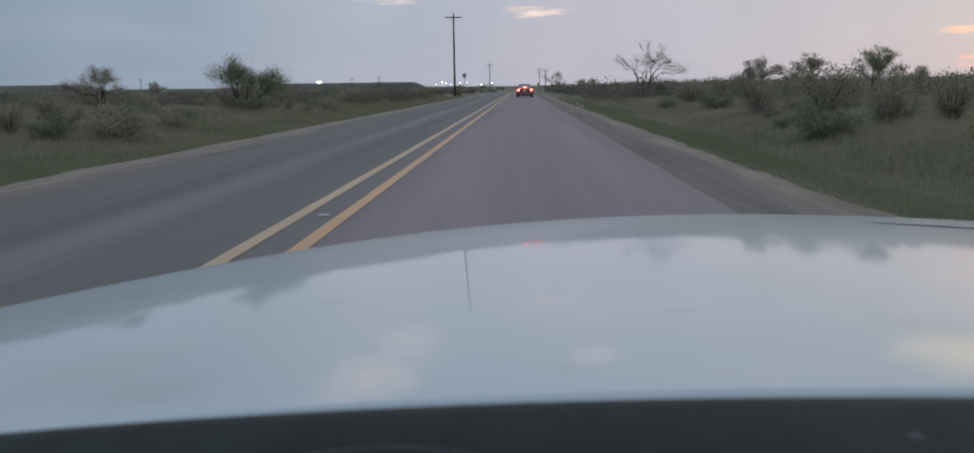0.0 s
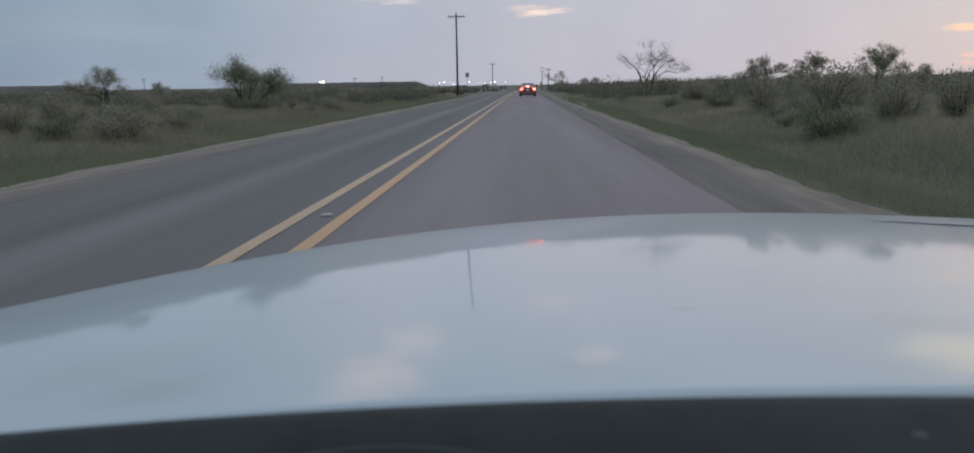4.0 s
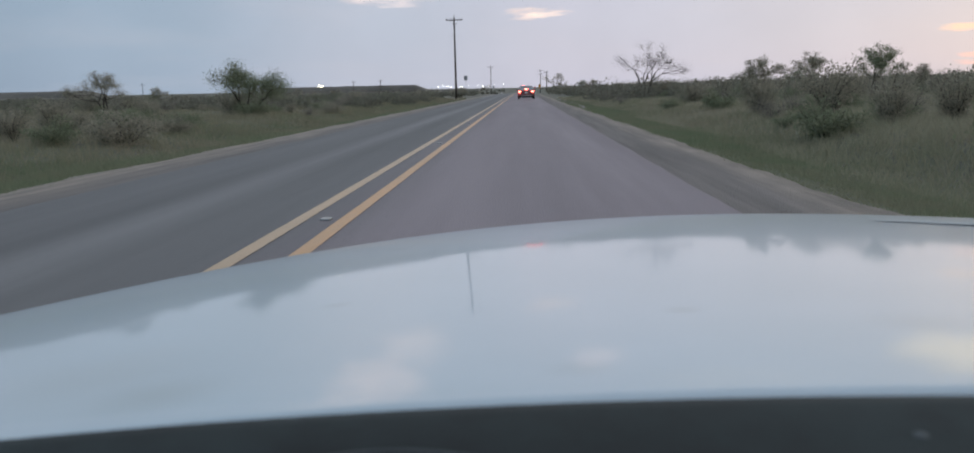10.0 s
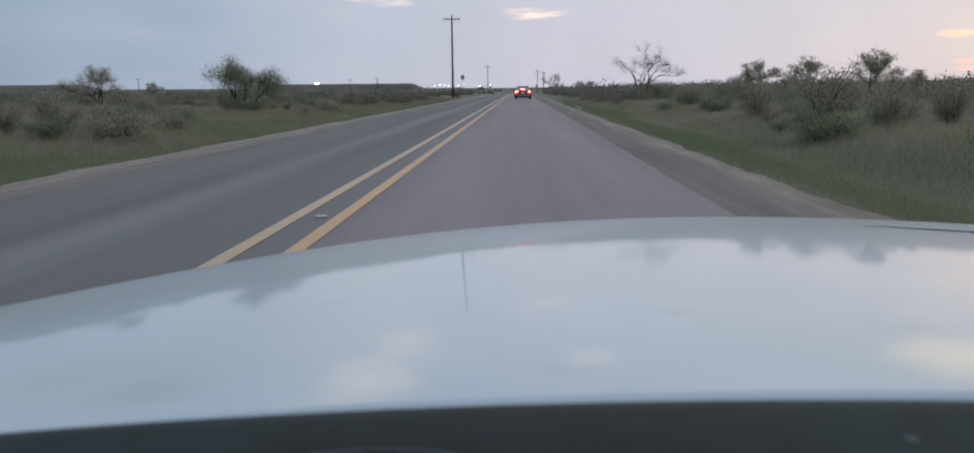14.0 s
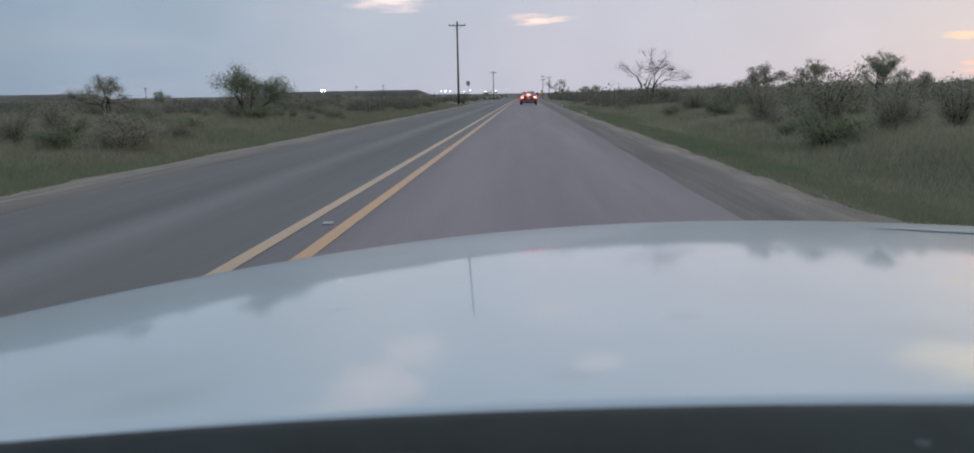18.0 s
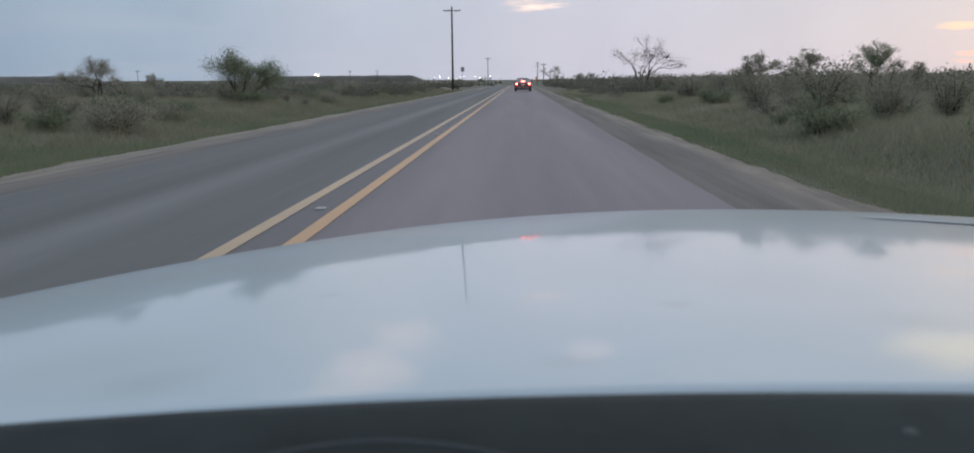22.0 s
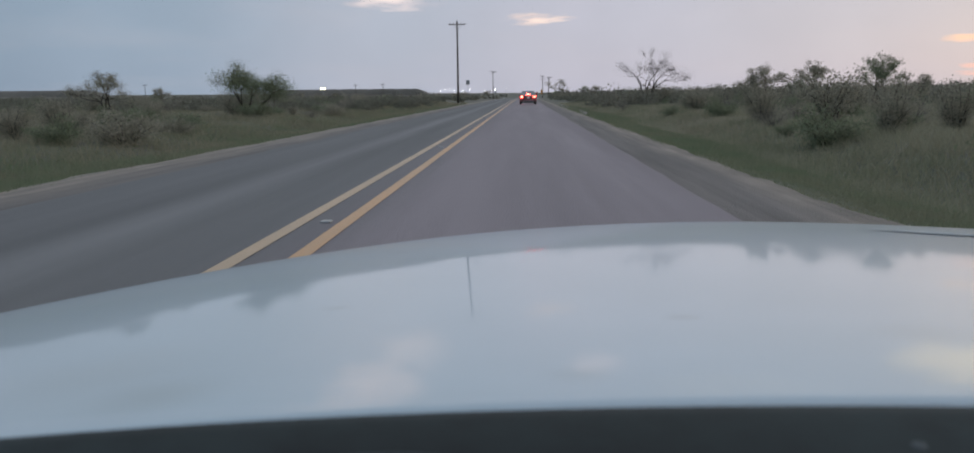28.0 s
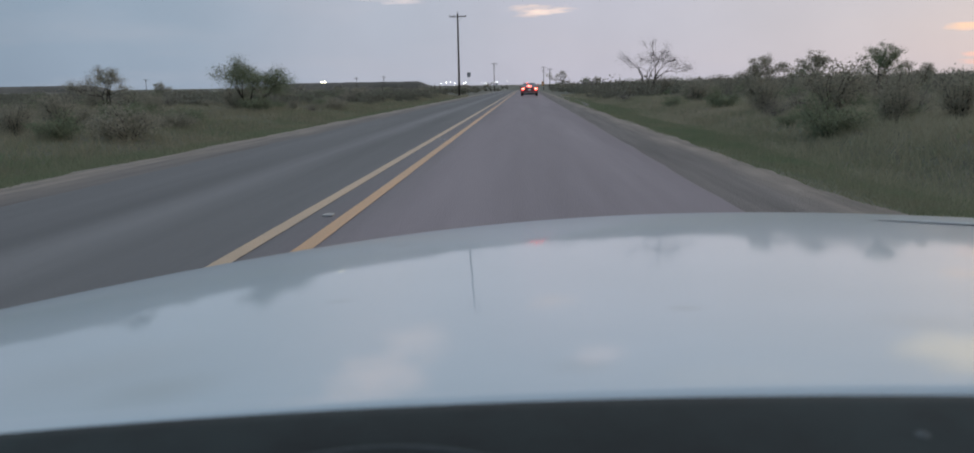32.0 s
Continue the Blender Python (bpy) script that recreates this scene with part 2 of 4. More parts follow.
def paint_material():
    """Pale car paint under clear coat, with a little dust and a few dried specks."""
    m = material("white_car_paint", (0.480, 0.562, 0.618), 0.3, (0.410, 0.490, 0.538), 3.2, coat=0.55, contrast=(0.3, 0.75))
    nt = m.node_tree
    b = nt.nodes["Principled BSDF"]
    b.inputs["Coat IOR"].default_value, b.inputs["Specular IOR Level"].default_value = 1.45, 0.25
    old = b.inputs["Base Color"].links[0].from_socket
    place = nt.nodes.new("ShaderNodeTexCoord")
    cells = nt.nodes.new("ShaderNodeTexVoronoi")
    cells.inputs["Scale"].default_value = 9.0
    nt.links.new(place.outputs["Object"], cells.inputs["Vector"])
    spot = nt.nodes.new("ShaderNodeMapRange")
    spot.inputs[1].default_value, spot.inputs[2].default_value, spot.inputs[3].default_value, spot.inputs[4].default_value = 0.03, 0.12, 0.30, 0.0
    nt.links.new(cells.outputs["Distance"], spot.inputs[0])
    some = nt.nodes.new("ShaderNodeMath")
    some.operation = "GREATER_THAN"
    some.inputs[1].default_value = 0.6
    pick = nt.nodes.new("ShaderNodeSeparateColor")
    nt.links.new(cells.outputs["Color"], pick.inputs[0])
    nt.links.new(pick.outputs[0], some.inputs[0])
    both = nt.nodes.new("ShaderNodeMath")
    both.operation = "MULTIPLY"
    nt.links.new(spot.outputs[0], both.inputs[0])
    nt.links.new(some.outputs[0], both.inputs[1])
    mix = nt.nodes.new("ShaderNodeMix")
    mix.data_type = "RGBA"
    nt.links.new(both.outputs[0], mix.inputs[0])
    nt.links.new(old, mix.inputs[6])
    mix.inputs[7].default_value = (0.16, 0.16, 0.16, 1)
    colour = mix.outputs[2]
    for x, y, r, amount in ((-0.137, 0.268, 0.035, 0.30), (0.020, 0.275, 0.018, 0.16), (0.170, 0.330, 0.030, 0.16), (-0.175, 0.30, 0.08, 0.22)):
        gap = nt.nodes.new("ShaderNodeVectorMath")           # soft-edged darker grey-green patches near the hood's rear
        gap.operation = "DISTANCE"
        gap.inputs[1].default_value = (x, y, hood_z(x, y))
        nt.links.new(place.outputs["Object"], gap.inputs[0])
        fade = nt.nodes.new("ShaderNodeMapRange")
        fade.interpolation_type = "SMOOTHSTEP"
        fade.inputs[1].default_value, fade.inputs[2].default_value, fade.inputs[3].default_value, fade.inputs[4].default_value = 0.0, r, amount, 0.0
        nt.links.new(gap.outputs["Value"], fade.inputs[0])
        blotch = nt.nodes.new("ShaderNodeMix")
        blotch.data_type = "RGBA"
        nt.links.new(fade.outputs[0], blotch.inputs[0])
        nt.links.new(colour, blotch.inputs[6])
        blotch.inputs[7].default_value = (0.20, 0.22, 0.20, 1)
        colour = blotch.outputs[2]
    nt.links.new(colour, b.inputs["Base Color"])
    return m


def asphalt_material():
    """Worn chip seal: fine aggregate, long streaks, and paler polished wheel paths."""
    m = material("asphalt", (0.201, 0.170, 0.180), 0.85, (0.276, 0.235, 0.247), 0.8, (1.0, 0.05, 1.0), 0.25, 90.0, contrast=(0.3, 0.7))
    nt = m.node_tree
    b = nt.nodes["Principled BSDF"]
    old = b.inputs["Base Color"].links[0].from_socket
    geo = nt.nodes.new("ShaderNodeNewGeometry")
    sp = nt.nodes.new("ShaderNodeSeparateXYZ")
    nt.links.new(geo.outputs["Position"], sp.inputs[0])
    wob = nt.nodes.new("ShaderNodeTexNoise")
    wob.inputs["Scale"].default_value = 0.05
    nt.links.new(geo.outputs["Position"], wob.inputs["Vector"])
    shift = nt.nodes.new("ShaderNodeMath")
    shift.operation = "MULTIPLY_ADD"
    shift.inputs[1].default_value = 0.5
    nt.links.new(wob.outputs[0], shift.inputs[0])
    nt.links.new(sp.outputs[0], shift.inputs[2])
    tone = nt.nodes.new("ShaderNodeValToRGB")
    marks = [(-5.6, 0.78), (-5.0, 0.86), (-4.3, 0.72), (-3.7, 1.14), (-3.2, 0.76), (-2.4, 0.84), (-1.2, 0.97), (-0.4, 1.06), (0.4, 0.98), (1.2, 1.08), (1.9, 0.94), (2.2, 0.88)]
    while len(tone.color_ramp.elements) < len(marks):
        tone.color_ramp.elements.new(0.5)
    for e, (x, v) in zip(tone.color_ramp.elements, marks):
        far_lane = x < -2.2                      # the far lane is coloured darker and greener
        e.position, e.color = (x + 6.0) / 9.0, (v / 1.3 * (0.70 if far_lane else 1), v / 1.3 * (0.80 if far_lane else 1), v / 1.3 * (0.75 if far_lane else 1), 1)
    rng = nt.nodes.new("ShaderNodeMapRange")
    rng.inputs[1].default_value, rng.inputs[2].default_value = -5.75, 3.25
    nt.links.new(shift.outputs[0], rng.inputs[0])
    nt.links.new(rng.outputs[0], tone.inputs[0])
    mul = nt.nodes.new("ShaderNodeMix")
    mul.data_type, mul.blend_type = "RGBA", "MULTIPLY"
    mul.inputs[0].default_value = 1.0
    nt.links.new(old, mul.inputs[6])
    nt.links.new(tone.outputs[0], mul.inputs[7])
    grain = nt.nodes.new("ShaderNodeTexNoise")
    grain.inputs["Scale"].default_value, grain.inputs["Detail"].default_value = 70.0, 3.0
    nt.links.new(geo.outputs["Position"], grain.inputs["Vector"])
    gr = nt.nodes.new("ShaderNodeMapRange")
    gr.inputs[1].default_value, gr.inputs[2].default_value, gr.inputs[3].default_value, gr.inputs[4].default_value = 0.3, 0.7, 1.2, 1.42
    nt.links.new(grain.outputs[0], gr.inputs[0])
    mul2 = nt.nodes.new("ShaderNodeVectorMath")
    mul2.operation = "SCALE"
    nt.links.new(mul.outputs[2], mul2.inputs[0])
    nt.links.new(gr.outputs[0], mul2.inputs["Scale"])
    nt.links.new(mul2.outputs[0], b.inputs["Base Color"])
    return m


ASPHALT = asphalt_material()
SOIL = material("dry_grass_soil", (0.150, 0.135, 0.105), 0.95, (0.115, 0.120, 0.082), 0.35, bump=0.6, bump_scale=14.0)
GRAVEL = verge_material()
YELLOW = material("yellow_road_paint", (0.590, 0.330, 0.155), 0.5, (0.430, 0.285, 0.165), 1.6, (1.0, 0.3, 1.0), 0.3, 80.0, contrast=(0.4, 0.85))
PALE_YELLOW = material("faded_yellow_road_paint", (0.520, 0.360, 0.220), 0.5, (0.390, 0.285, 0.195), 1.6, (1.0, 0.3, 1.0), 0.3, 80.0, contrast=(0.4, 0.85))
WHITE_LINE = material("white_road_paint", (0.60, 0.58, 0.56), 0.7, (0.40, 0.38, 0.37), 2.0, (1, 0.4, 1), 0.3, 80.0)
REFLECTOR = material("road_stud", (0.42, 0.40, 0.37), 0.5)
GRASS = material("verge_grass", (0.215, 0.258, 0.155), 0.8, (0.285, 0.275, 0.190), 0.35, per="island", amount=0.15, leafy=0.5)
STRAW = material("dry_grass", (0.430, 0.385, 0.292), 0.85, (0.300, 0.305, 0.205), 0.22, per="island", amount=0.12, leafy=0.5)
OLIVE = material("olive_grass", (0.280, 0.268, 0.178), 0.85, (0.345, 0.310, 0.226), 0.3, per="island", amount=0.14, leafy=0.5)
LEAF = material("shrub_leaves", (0.315, 0.298, 0.228), 0.75, (0.350, 0.318, 0.250), 0.7, per="island", amount=0.28, leafy=0.5)
LEAF_GREEN = material("green_shrub_leaves", (0.208, 0.245, 0.152), 0.7, (0.248, 0.256, 0.170), 0.7, per="island", amount=0.28, leafy=0.5)
LEAF_GREY = material("grey_twigs", (0.310, 0.285, 0.245), 0.85, (0.250, 0.232, 0.198), 0.7, per="island", amount=0.25, leafy=0.5)
ROCK = material("limestone", (0.360, 0.325, 0.285), 0.9, (0.250, 0.222, 0.195), 7.0, bump=0.6, bump_scale=30.0)
BARK = material("bark", (0.075, 0.062, 0.050), 0.9, (0.040, 0.034, 0.028), 5.0, (1, 1, 0.25), 0.7, 40.0)
DEADWOOD = material("dead_wood", (0.110, 0.098, 0.086), 0.9, (0.060, 0.053, 0.046), 6.0, (1, 1, 0.25), 0.6, 40.0)
POLE_WOOD = material("pole_wood", (0.085, 0.066, 0.054), 0.85, (0.050, 0.040, 0.034), 3.0, (1, 1, 0.1), 0.5, 40.0)
PORCELAIN = material("insulator_glaze", (0.16, 0.15, 0.15), 0.25)
STEEL = material("galvanised_steel", (0.42, 0.43, 0.44), 0.45, (0.30, 0.31, 0.32), 8.0, metal=0.7)
SIGN_BACK = material("bare_aluminium", (0.34, 0.35, 0.37), 0.5, (0.26, 0.27, 0.29), 5.0, metal=0.5)
SIGN_YELLOW = material("orange_yellow_sign", (0.80, 0.34, 0.03), 0.45, (0.70, 0.29, 0.03), 3.0)
SIGN_BLACK = material("black_sign_print", (0.015, 0.015, 0.015), 0.5)
SIGN_RED = material("red_sign", (0.55, 0.03, 0.03), 0.45, (0.46, 0.03, 0.03), 3.0)
SIGN_WHITE = material("white_sign", (0.80, 0.80, 0.80), 0.45, (0.70, 0.70, 0.70), 3.0)
PAINT = paint_material()
# near-black, broken by noise into paler and darker patches
BLACK_PLASTIC = material("black_plastic", (0.017, 0.028, 0.028), 0.8, (0.003, 0.006, 0.006), 13.0, bump=0.06, bump_scale=700.0)
RIB = material("grey_dash_plastic", (0.075, 0.086, 0.090), 0.7, (0.036, 0.046, 0.048), 20.0)
RUBBER = material("rubber", (0.020, 0.020, 0.020), 0.8, (0.032, 0.031, 0.030), 12.0, bump=0.2)
CHROME = material("bright_metal", (0.62, 0.63, 0.65), 0.2, (0.5, 0.5, 0.52), 5.0, metal=1.0)
GREY_MARK = material("dull_grey_mark", (0.30, 0.34, 0.36), 0.7, (0.40, 0.44, 0.47), 30.0)
DARK_GLASS = material("dark_window_glass", (0.020, 0.024, 0.028), 0.06, (0.03, 0.034, 0.04), 2.0)
CAR_GLASS = material("sky_lit_car_glass", (0.10, 0.11, 0.12), 0.04, (0.08, 0.09, 0.10), 2.0, coat=1.0)
HEAD_GLASS = material("lamp_lens", (0.55, 0.57, 0.60), 0.1, (0.4, 0.42, 0.45), 5.0)
# redder than the maroon paint: the tail lamps' glow is mixed into its colour
SEDAN_GLOW_PAINT = material("maroon_paint_with_lamp_glow", (0.250, 0.078, 0.082), 0.3, (0.205, 0.066, 0.070), 2.0, metal=0.4, coat=1.0)
SUV_PAINT = material("dark_grey_paint", (0.045, 0.047, 0.052), 0.3, (0.035, 0.037, 0.042), 2.0, metal=0.4, coat=1.0)
TAIL_RED = material("lit_tail_lamp", (1.0, 0.085, 0.060), 0.3, (1.0, 0.085, 0.060), emit=26.0)
FLOOD = material("lit_floodlight", (1.0, 0.92, 0.60), 0.3, (1.0, 0.92, 0.60), emit=10.0)
FAR_LAMP = material("lit_yard_lamp", (0.95, 1.0, 1.0), 0.3, (0.95, 1.0, 1.0), emit=14.0)
SPOIL = material("spoil_earth", (0.150, 0.138, 0.118), 0.95, (0.095, 0.088, 0.076), 0.02, (1, 1, 3), 0.5, 0.4)
SCRUB_FAR = material("far_scrub", (0.195, 0.198, 0.152), 0.95, (0.228, 0.214, 0.172), 0.02, per="island", amount=0.35, leafy=0.5)
TRIM_GREY = material("grey_headliner", (0.28, 0.28, 0.27), 0.9, (0.24, 0.24, 0.23), 20.0, bump=0.3, bump_scale=300.0)


def glass_material():
    """Thin clear glass: straight through, with a faint gloss."""
    m = bpy.data.materials.new("windscreen_glass")
    m.use_nodes = True
    nt = m.node_tree
    nt.nodes.clear()
    clear, gloss, mix, out = (nt.nodes.new("ShaderNode" + k) for k in ("BsdfTransparent", "BsdfGlossy", "MixShader", "OutputMaterial"))
    clear.inputs[0].default_value = (0.97, 0.985, 0.98, 1)
    gloss.inputs["Roughness"].default_value = 0.02
    mix.inputs[0].default_value = 0.004
    nt.links.new(clear.outputs[0], mix.inputs[1])
    nt.links.new(gloss.outputs[0], mix.inputs[2])
    nt.links.new(mix.outputs[0], out.inputs[0])
    return m


GLASS = glass_material()


# ---- building helpers ----
def mesh_of(name, verts, faces, mat, smooth=False):
    me = bpy.data.meshes.new(name)
    me.from_pydata(verts, [], faces)
    me.materials.append(mat)
    if smooth:
        me.polygons.foreach_set("use_smooth", [True] * len(me.polygons))
    me.update()
    return me


def part(name, bm, mat, parent=None, label="", smooth=False):
    """Links a bmesh, or a ready mesh, as one mesh object under its parent."""
    if isinstance(bm, bmesh.types.BMesh):
        me = bpy.data.meshes.new(name)
        bm.normal_update()
        bm.to_mesh(me)
        bm.free()
        me.materials.append(mat)
        if smooth:
            me.polygons.foreach_set("use_smooth", [True] * len(me.polygons))
    else:
        me = bm
    ob = new(name, me)
    ob.parent = parent
    if label:
        ob["label"] = label
    return ob


def box(sx, sy, sz, at=(0, 0, 0), bevel=0.0, turn=None, seg=2):
    bm = bmesh.new()
    bmesh.ops.create_cube(bm, size=1.0)
    bmesh.ops.scale(bm, vec=(sx, sy, sz), verts=bm.verts)
    if bevel:
        bmesh.ops.bevel(bm, geom=bm.edges[:], offset=bevel, segments=seg, affect="EDGES", profile=0.5)
    if turn:
        bmesh.ops.rotate(bm, cent=(0, 0, 0), matrix=turn, verts=bm.verts)
    bmesh.ops.translate(bm, vec=at, verts=bm.verts)
    return bm


def tube(points, radii, sides=8, cap=True):
    """A tapered round bar along a run of points, as verts and faces."""
    verts, faces = [], []
    for i, p in enumerate(points):
        a, b = points[max(i - 1, 0)], points[min(i + 1, len(points) - 1)]
        d = (Vector(b) - Vector(a)).normalized()
        u = d.orthogonal().normalized()
        v = d.cross(u)
        for k in range(sides):
            w = 2 * math.pi * k / sides
            verts.append(Vector(p) + (u * math.cos(w) + v * math.sin(w)) * radii[i])
    for i in range(len(points) - 1):
        for k in range(sides):
            faces.append((i * sides + k, i * sides + (k + 1) % sides, (i + 1) * sides + (k + 1) % sides, (i + 1) * sides + k))
    if cap:
        faces.append(tuple(range(sides))[::-1])
        faces.append(tuple(range((len(points) - 1) * sides, len(points) * sides)))
    return verts, faces


def tubes(runs, sides=6):
    verts, faces = [], []
    for points, radii in runs:
        v, f = tube(points, radii, sides)
        faces += [tuple(i + len(verts) for i in q) for q in f]
        verts += v
    return verts, faces


def bar(name, points, radii, mat, parent, sides=10, label=""):
    return part(name, mesh_of(name, *tube(points, radii, sides), mat, True), mat, parent, label)


def thing(name, at, label, category, group="", turn=0.0, size=1.0):
    e = new(name)
    e.matrix_world = Matrix.LocRotScale(at, Euler((0, 0, radians(turn))), (size,) * 3)
    return tagged(e, label, category, group)


# ---- the lie of the land ----
ROAD_L, ROAD_R = -5.85, 2.10
LINE_L, LINE_R = -2.13, -1.68
EDGE_L, EDGE_R = -7.1, 3.3
CROSS = 352.0                       # the crossing road at the end


def road_z(y):
    """The road is level, then falls gently beyond a soft crest."""
    if y < 110:
        return 0.0
    if y < 290:
        return -2.0e-5 * (y - 110) ** 2
    return max(-0.648 - 0.0072 * (y - 290), -1.15)


def land_z(x, y):
    z = road_z(y)
    s = max(EDGE_L - x, x - EDGE_R)
    if s < 0.3:
        return z - 0.10
    right = x > 0
    ditch = -0.38 * math.exp(-((s - 2.6) / 1.7) ** 2)
    rise = (0.55 if right else 0.15) * (1 - math.exp(-s / 25))
    rough = 0.25 * noise.noise(Vector((x * 0.06, y * 0.06, 0))) * min(s / 10, 1)
    r = math.hypot(x, y)
    far = max(0.0, s - 60)
    hill = min(far, 1400) * (0.0105 if right else 0.0062) * (0.75 + 0.45 * noise.noise(Vector((x * 0.0018, y * 0.0018, 3))))
    ahead = max(0.0, y - 450) * 0.0012
    return z - 0.08 + ditch + rise + rough + hill + ahead


def spaced(near, far, first, growth):
    out, v, step = [0.0], 0.0, first
    while v < far:
        v += step
        out.append(v)
        if v > near:
            step *= growth
    return out


def ground_sheet():
    right = [EDGE_R - 0.35 + a for a in spaced(14, 3800, 0.9, 1.22)]
    left = [EDGE_L + 0.35 - a for a in spaced(14, 3800, 0.9, 1.22)]
    xs = sorted(left) + sorted(right)
    ahead = spaced(120, 3900, 3.0, 1.16)
    ys = sorted({-a for a in ahead} | set(ahead))
    verts = [(x, y, land_z(x, y)) for y in ys for x in xs]
    n = len(xs)
    faces = [(j * n + i, j * n + i + 1, (j + 1) * n + i + 1, (j + 1) * n + i) for j in range(len(ys) - 1) for i in range(n - 1)]
    return mesh_of("ground", verts, faces, SOIL, True)


tagged(new("ground", ground_sheet()), "dry scrubland soil with patchy short grass", "ground", kind="structure")

ROAD_YS = sorted(set([-420 + 20 * i for i in range(21)] + [4 * i for i in range(0, 100)]))
ROAD_YS = [y for y in ROAD_YS if y <= 396]


def strip(name, pairs, lift, mat, thick=0.0, ys=ROAD_YS):
    """A sheet along the road between rows of x; pairs(y) gives the x positions and their own lift."""
    verts, faces, n = [], [], None
    for y in ys:
        row = pairs(y)
        n = len(row)
        verts += [(x, y, road_z(y) + lift + dz) for x, dz in row]
    for j in range(len(ys) - 1):
        for i in range(n - 1):
            faces.append((j * n + i, j * n + i + 1, (j + 1) * n + i + 1, (j + 1) * n + i))
    return mesh_of(name, verts, faces, mat, True)


FINE_YS = sorted(set(ROAD_YS + [i * 0.5 for i in range(-20, 160)]))


def ragged(x, y, amp, seed):
    return x + amp * noise.noise(Vector((seed, y * 0.35, 0))) + amp * 0.6 * noise.noise(Vector((seed, y * 1.7, 5)))


tagged(new("road", strip("road", lambda y: [(ragged(ROAD_L, y, 0.10, 1), -0.02), (ROAD_L + 0.3, 0.0), (-3.8, 0.015), (-1.9, 0.03), (0.3, 0.015),
                                                   (ROAD_R - 0.3, 0.0), (ragged(ROAD_R, y, 0.05, 2), -0.02)], -0.02, ASPHALT, ys=FINE_YS)),
              "worn grey two-lane asphalt road", "road", kind="structure")
for nm, a, b, seed in (("verge_left", EDGE_L - 0.25, ROAD_L + 0.2, 3), ("verge_right", EDGE_R + 0.25, ROAD_R - 0.2, 4)):
    lo, hi = min(a, b), max(a, b)
    ob = new(nm, strip(nm, lambda y, lo=lo, hi=hi, seed=seed: [(ragged(lo, y, 0.2, seed), -0.07), ((lo + hi) / 2, -0.035), (ragged(hi, y, 0.2, seed + 7), -0.07)],
                       -0.02, GRAVEL, ys=FINE_YS))
    tagged(ob, "pale crumbling gravel verge beside the asphalt", "verge", kind="structure")

markings = (("centre_line", LINE_L, 0.135, PALE_YELLOW, -420, 340), ("centre_line", LINE_R, 0.135, YELLOW, -420, 340), ("edge_line", ROAD_L + 0.25, 0.11, WHITE_LINE, 104, 330))
for nm, x, wide, mat, y0, y1 in markings:
    ys = [y for y in FINE_YS if y0 <= y <= y1]
    ob = new(nm, strip(nm, lambda y, x=x, wide=wide: [(x - wide / 2 + 0.006 * noise.noise(Vector((x, y, 1))), 0.0), (x + wide / 2 + 0.006 * noise.noise(Vector((x, y, 9))), 0.0)],
                       -0.015 if mat is WHITE_LINE else 0.014, mat, ys=ys))
    tagged(ob, "faded white edge line" if mat is WHITE_LINE else "faded yellow line of the double centre line", "road marking", "road markings", "structure")


# ---- the white car that carries the view ----
def hood_rear(x):
    v = x - 0.03
    return 0.232 - 0.35 * v * v if abs(v) < 0.4 else 0.176 - 0.28 * (abs(v) - 0.4)


def hood_mesh():
    nx, ny = 150, 110
    verts, faces = [], []
    for j in range(ny + 1):
        for i in range(nx + 1):
            u = -0.99 + 1.98 * i / nx
            x = CAR_X + u
            y0, y1 = hood_rear(x), 1.70 - 0.22 * u * u
            t = j / ny
            y = y0 + (y1 - y0) * t
            z = hood_z(x, y)
            lip = max(0.0, abs(u) - 0.945) / 0.045
            front = max(0.0, t - 0.95) / 0.05
            verts.append((x, y, z - 0.05 * lip ** 2 - 0.06 * front ** 2))
    for j in range(ny):
        for i in range(nx):
            a = j * (nx + 1) + i
            faces.append((a, a + 1, a + nx + 2, a + nx + 1))
    return mesh_of("hood", verts, faces, PAINT, True)


own_car = thing("car", (CAR_X, 0, 0), "white car with a broad glossy hood reflecting the dusk sky", "car")
inv = Matrix.Translation((-CAR_X, 0, 0))


def car_part(name, data, mat, label="", smooth=True, parent=None):
    ob = part(name, data, mat, parent or own_car, label, smooth)
    if parent is None:
        ob.matrix_parent_inverse = inv
    return ob


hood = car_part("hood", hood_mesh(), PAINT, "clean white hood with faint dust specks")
thick = hood.modifiers.new("edge", "SOLIDIFY")
thick.thickness, thick.offset = 0.012, -1


# thin dull grey sliver lying just above the hood's surface
mark_v, mark_f = [], []
for i in range(25):
    t = i / 24
    x, y = 0.385 + 0.15 * t, 0.885 - 0.145 * t
    w = 0.002 + 0.016 * math.sin(math.pi * min(1.0, t * 1.1 + 0.02)) ** 0.8
    mark_v += [(x - 0.3 * w, y - w, hood_z(x - 0.3 * w, y - w) + 0.0012), (x + 0.3 * w, y + w, hood_z(x + 0.3 * w, y + w) + 0.0012)]
    if i:
        mark_f.append((2 * i - 2, 2 * i, 2 * i + 1, 2 * i - 1))
car_part("paint_scuff", mesh_of("paint_scuff", mark_v, mark_f, GREY_MARK, True), GREY_MARK, "dull grey elongated mark on the hood")


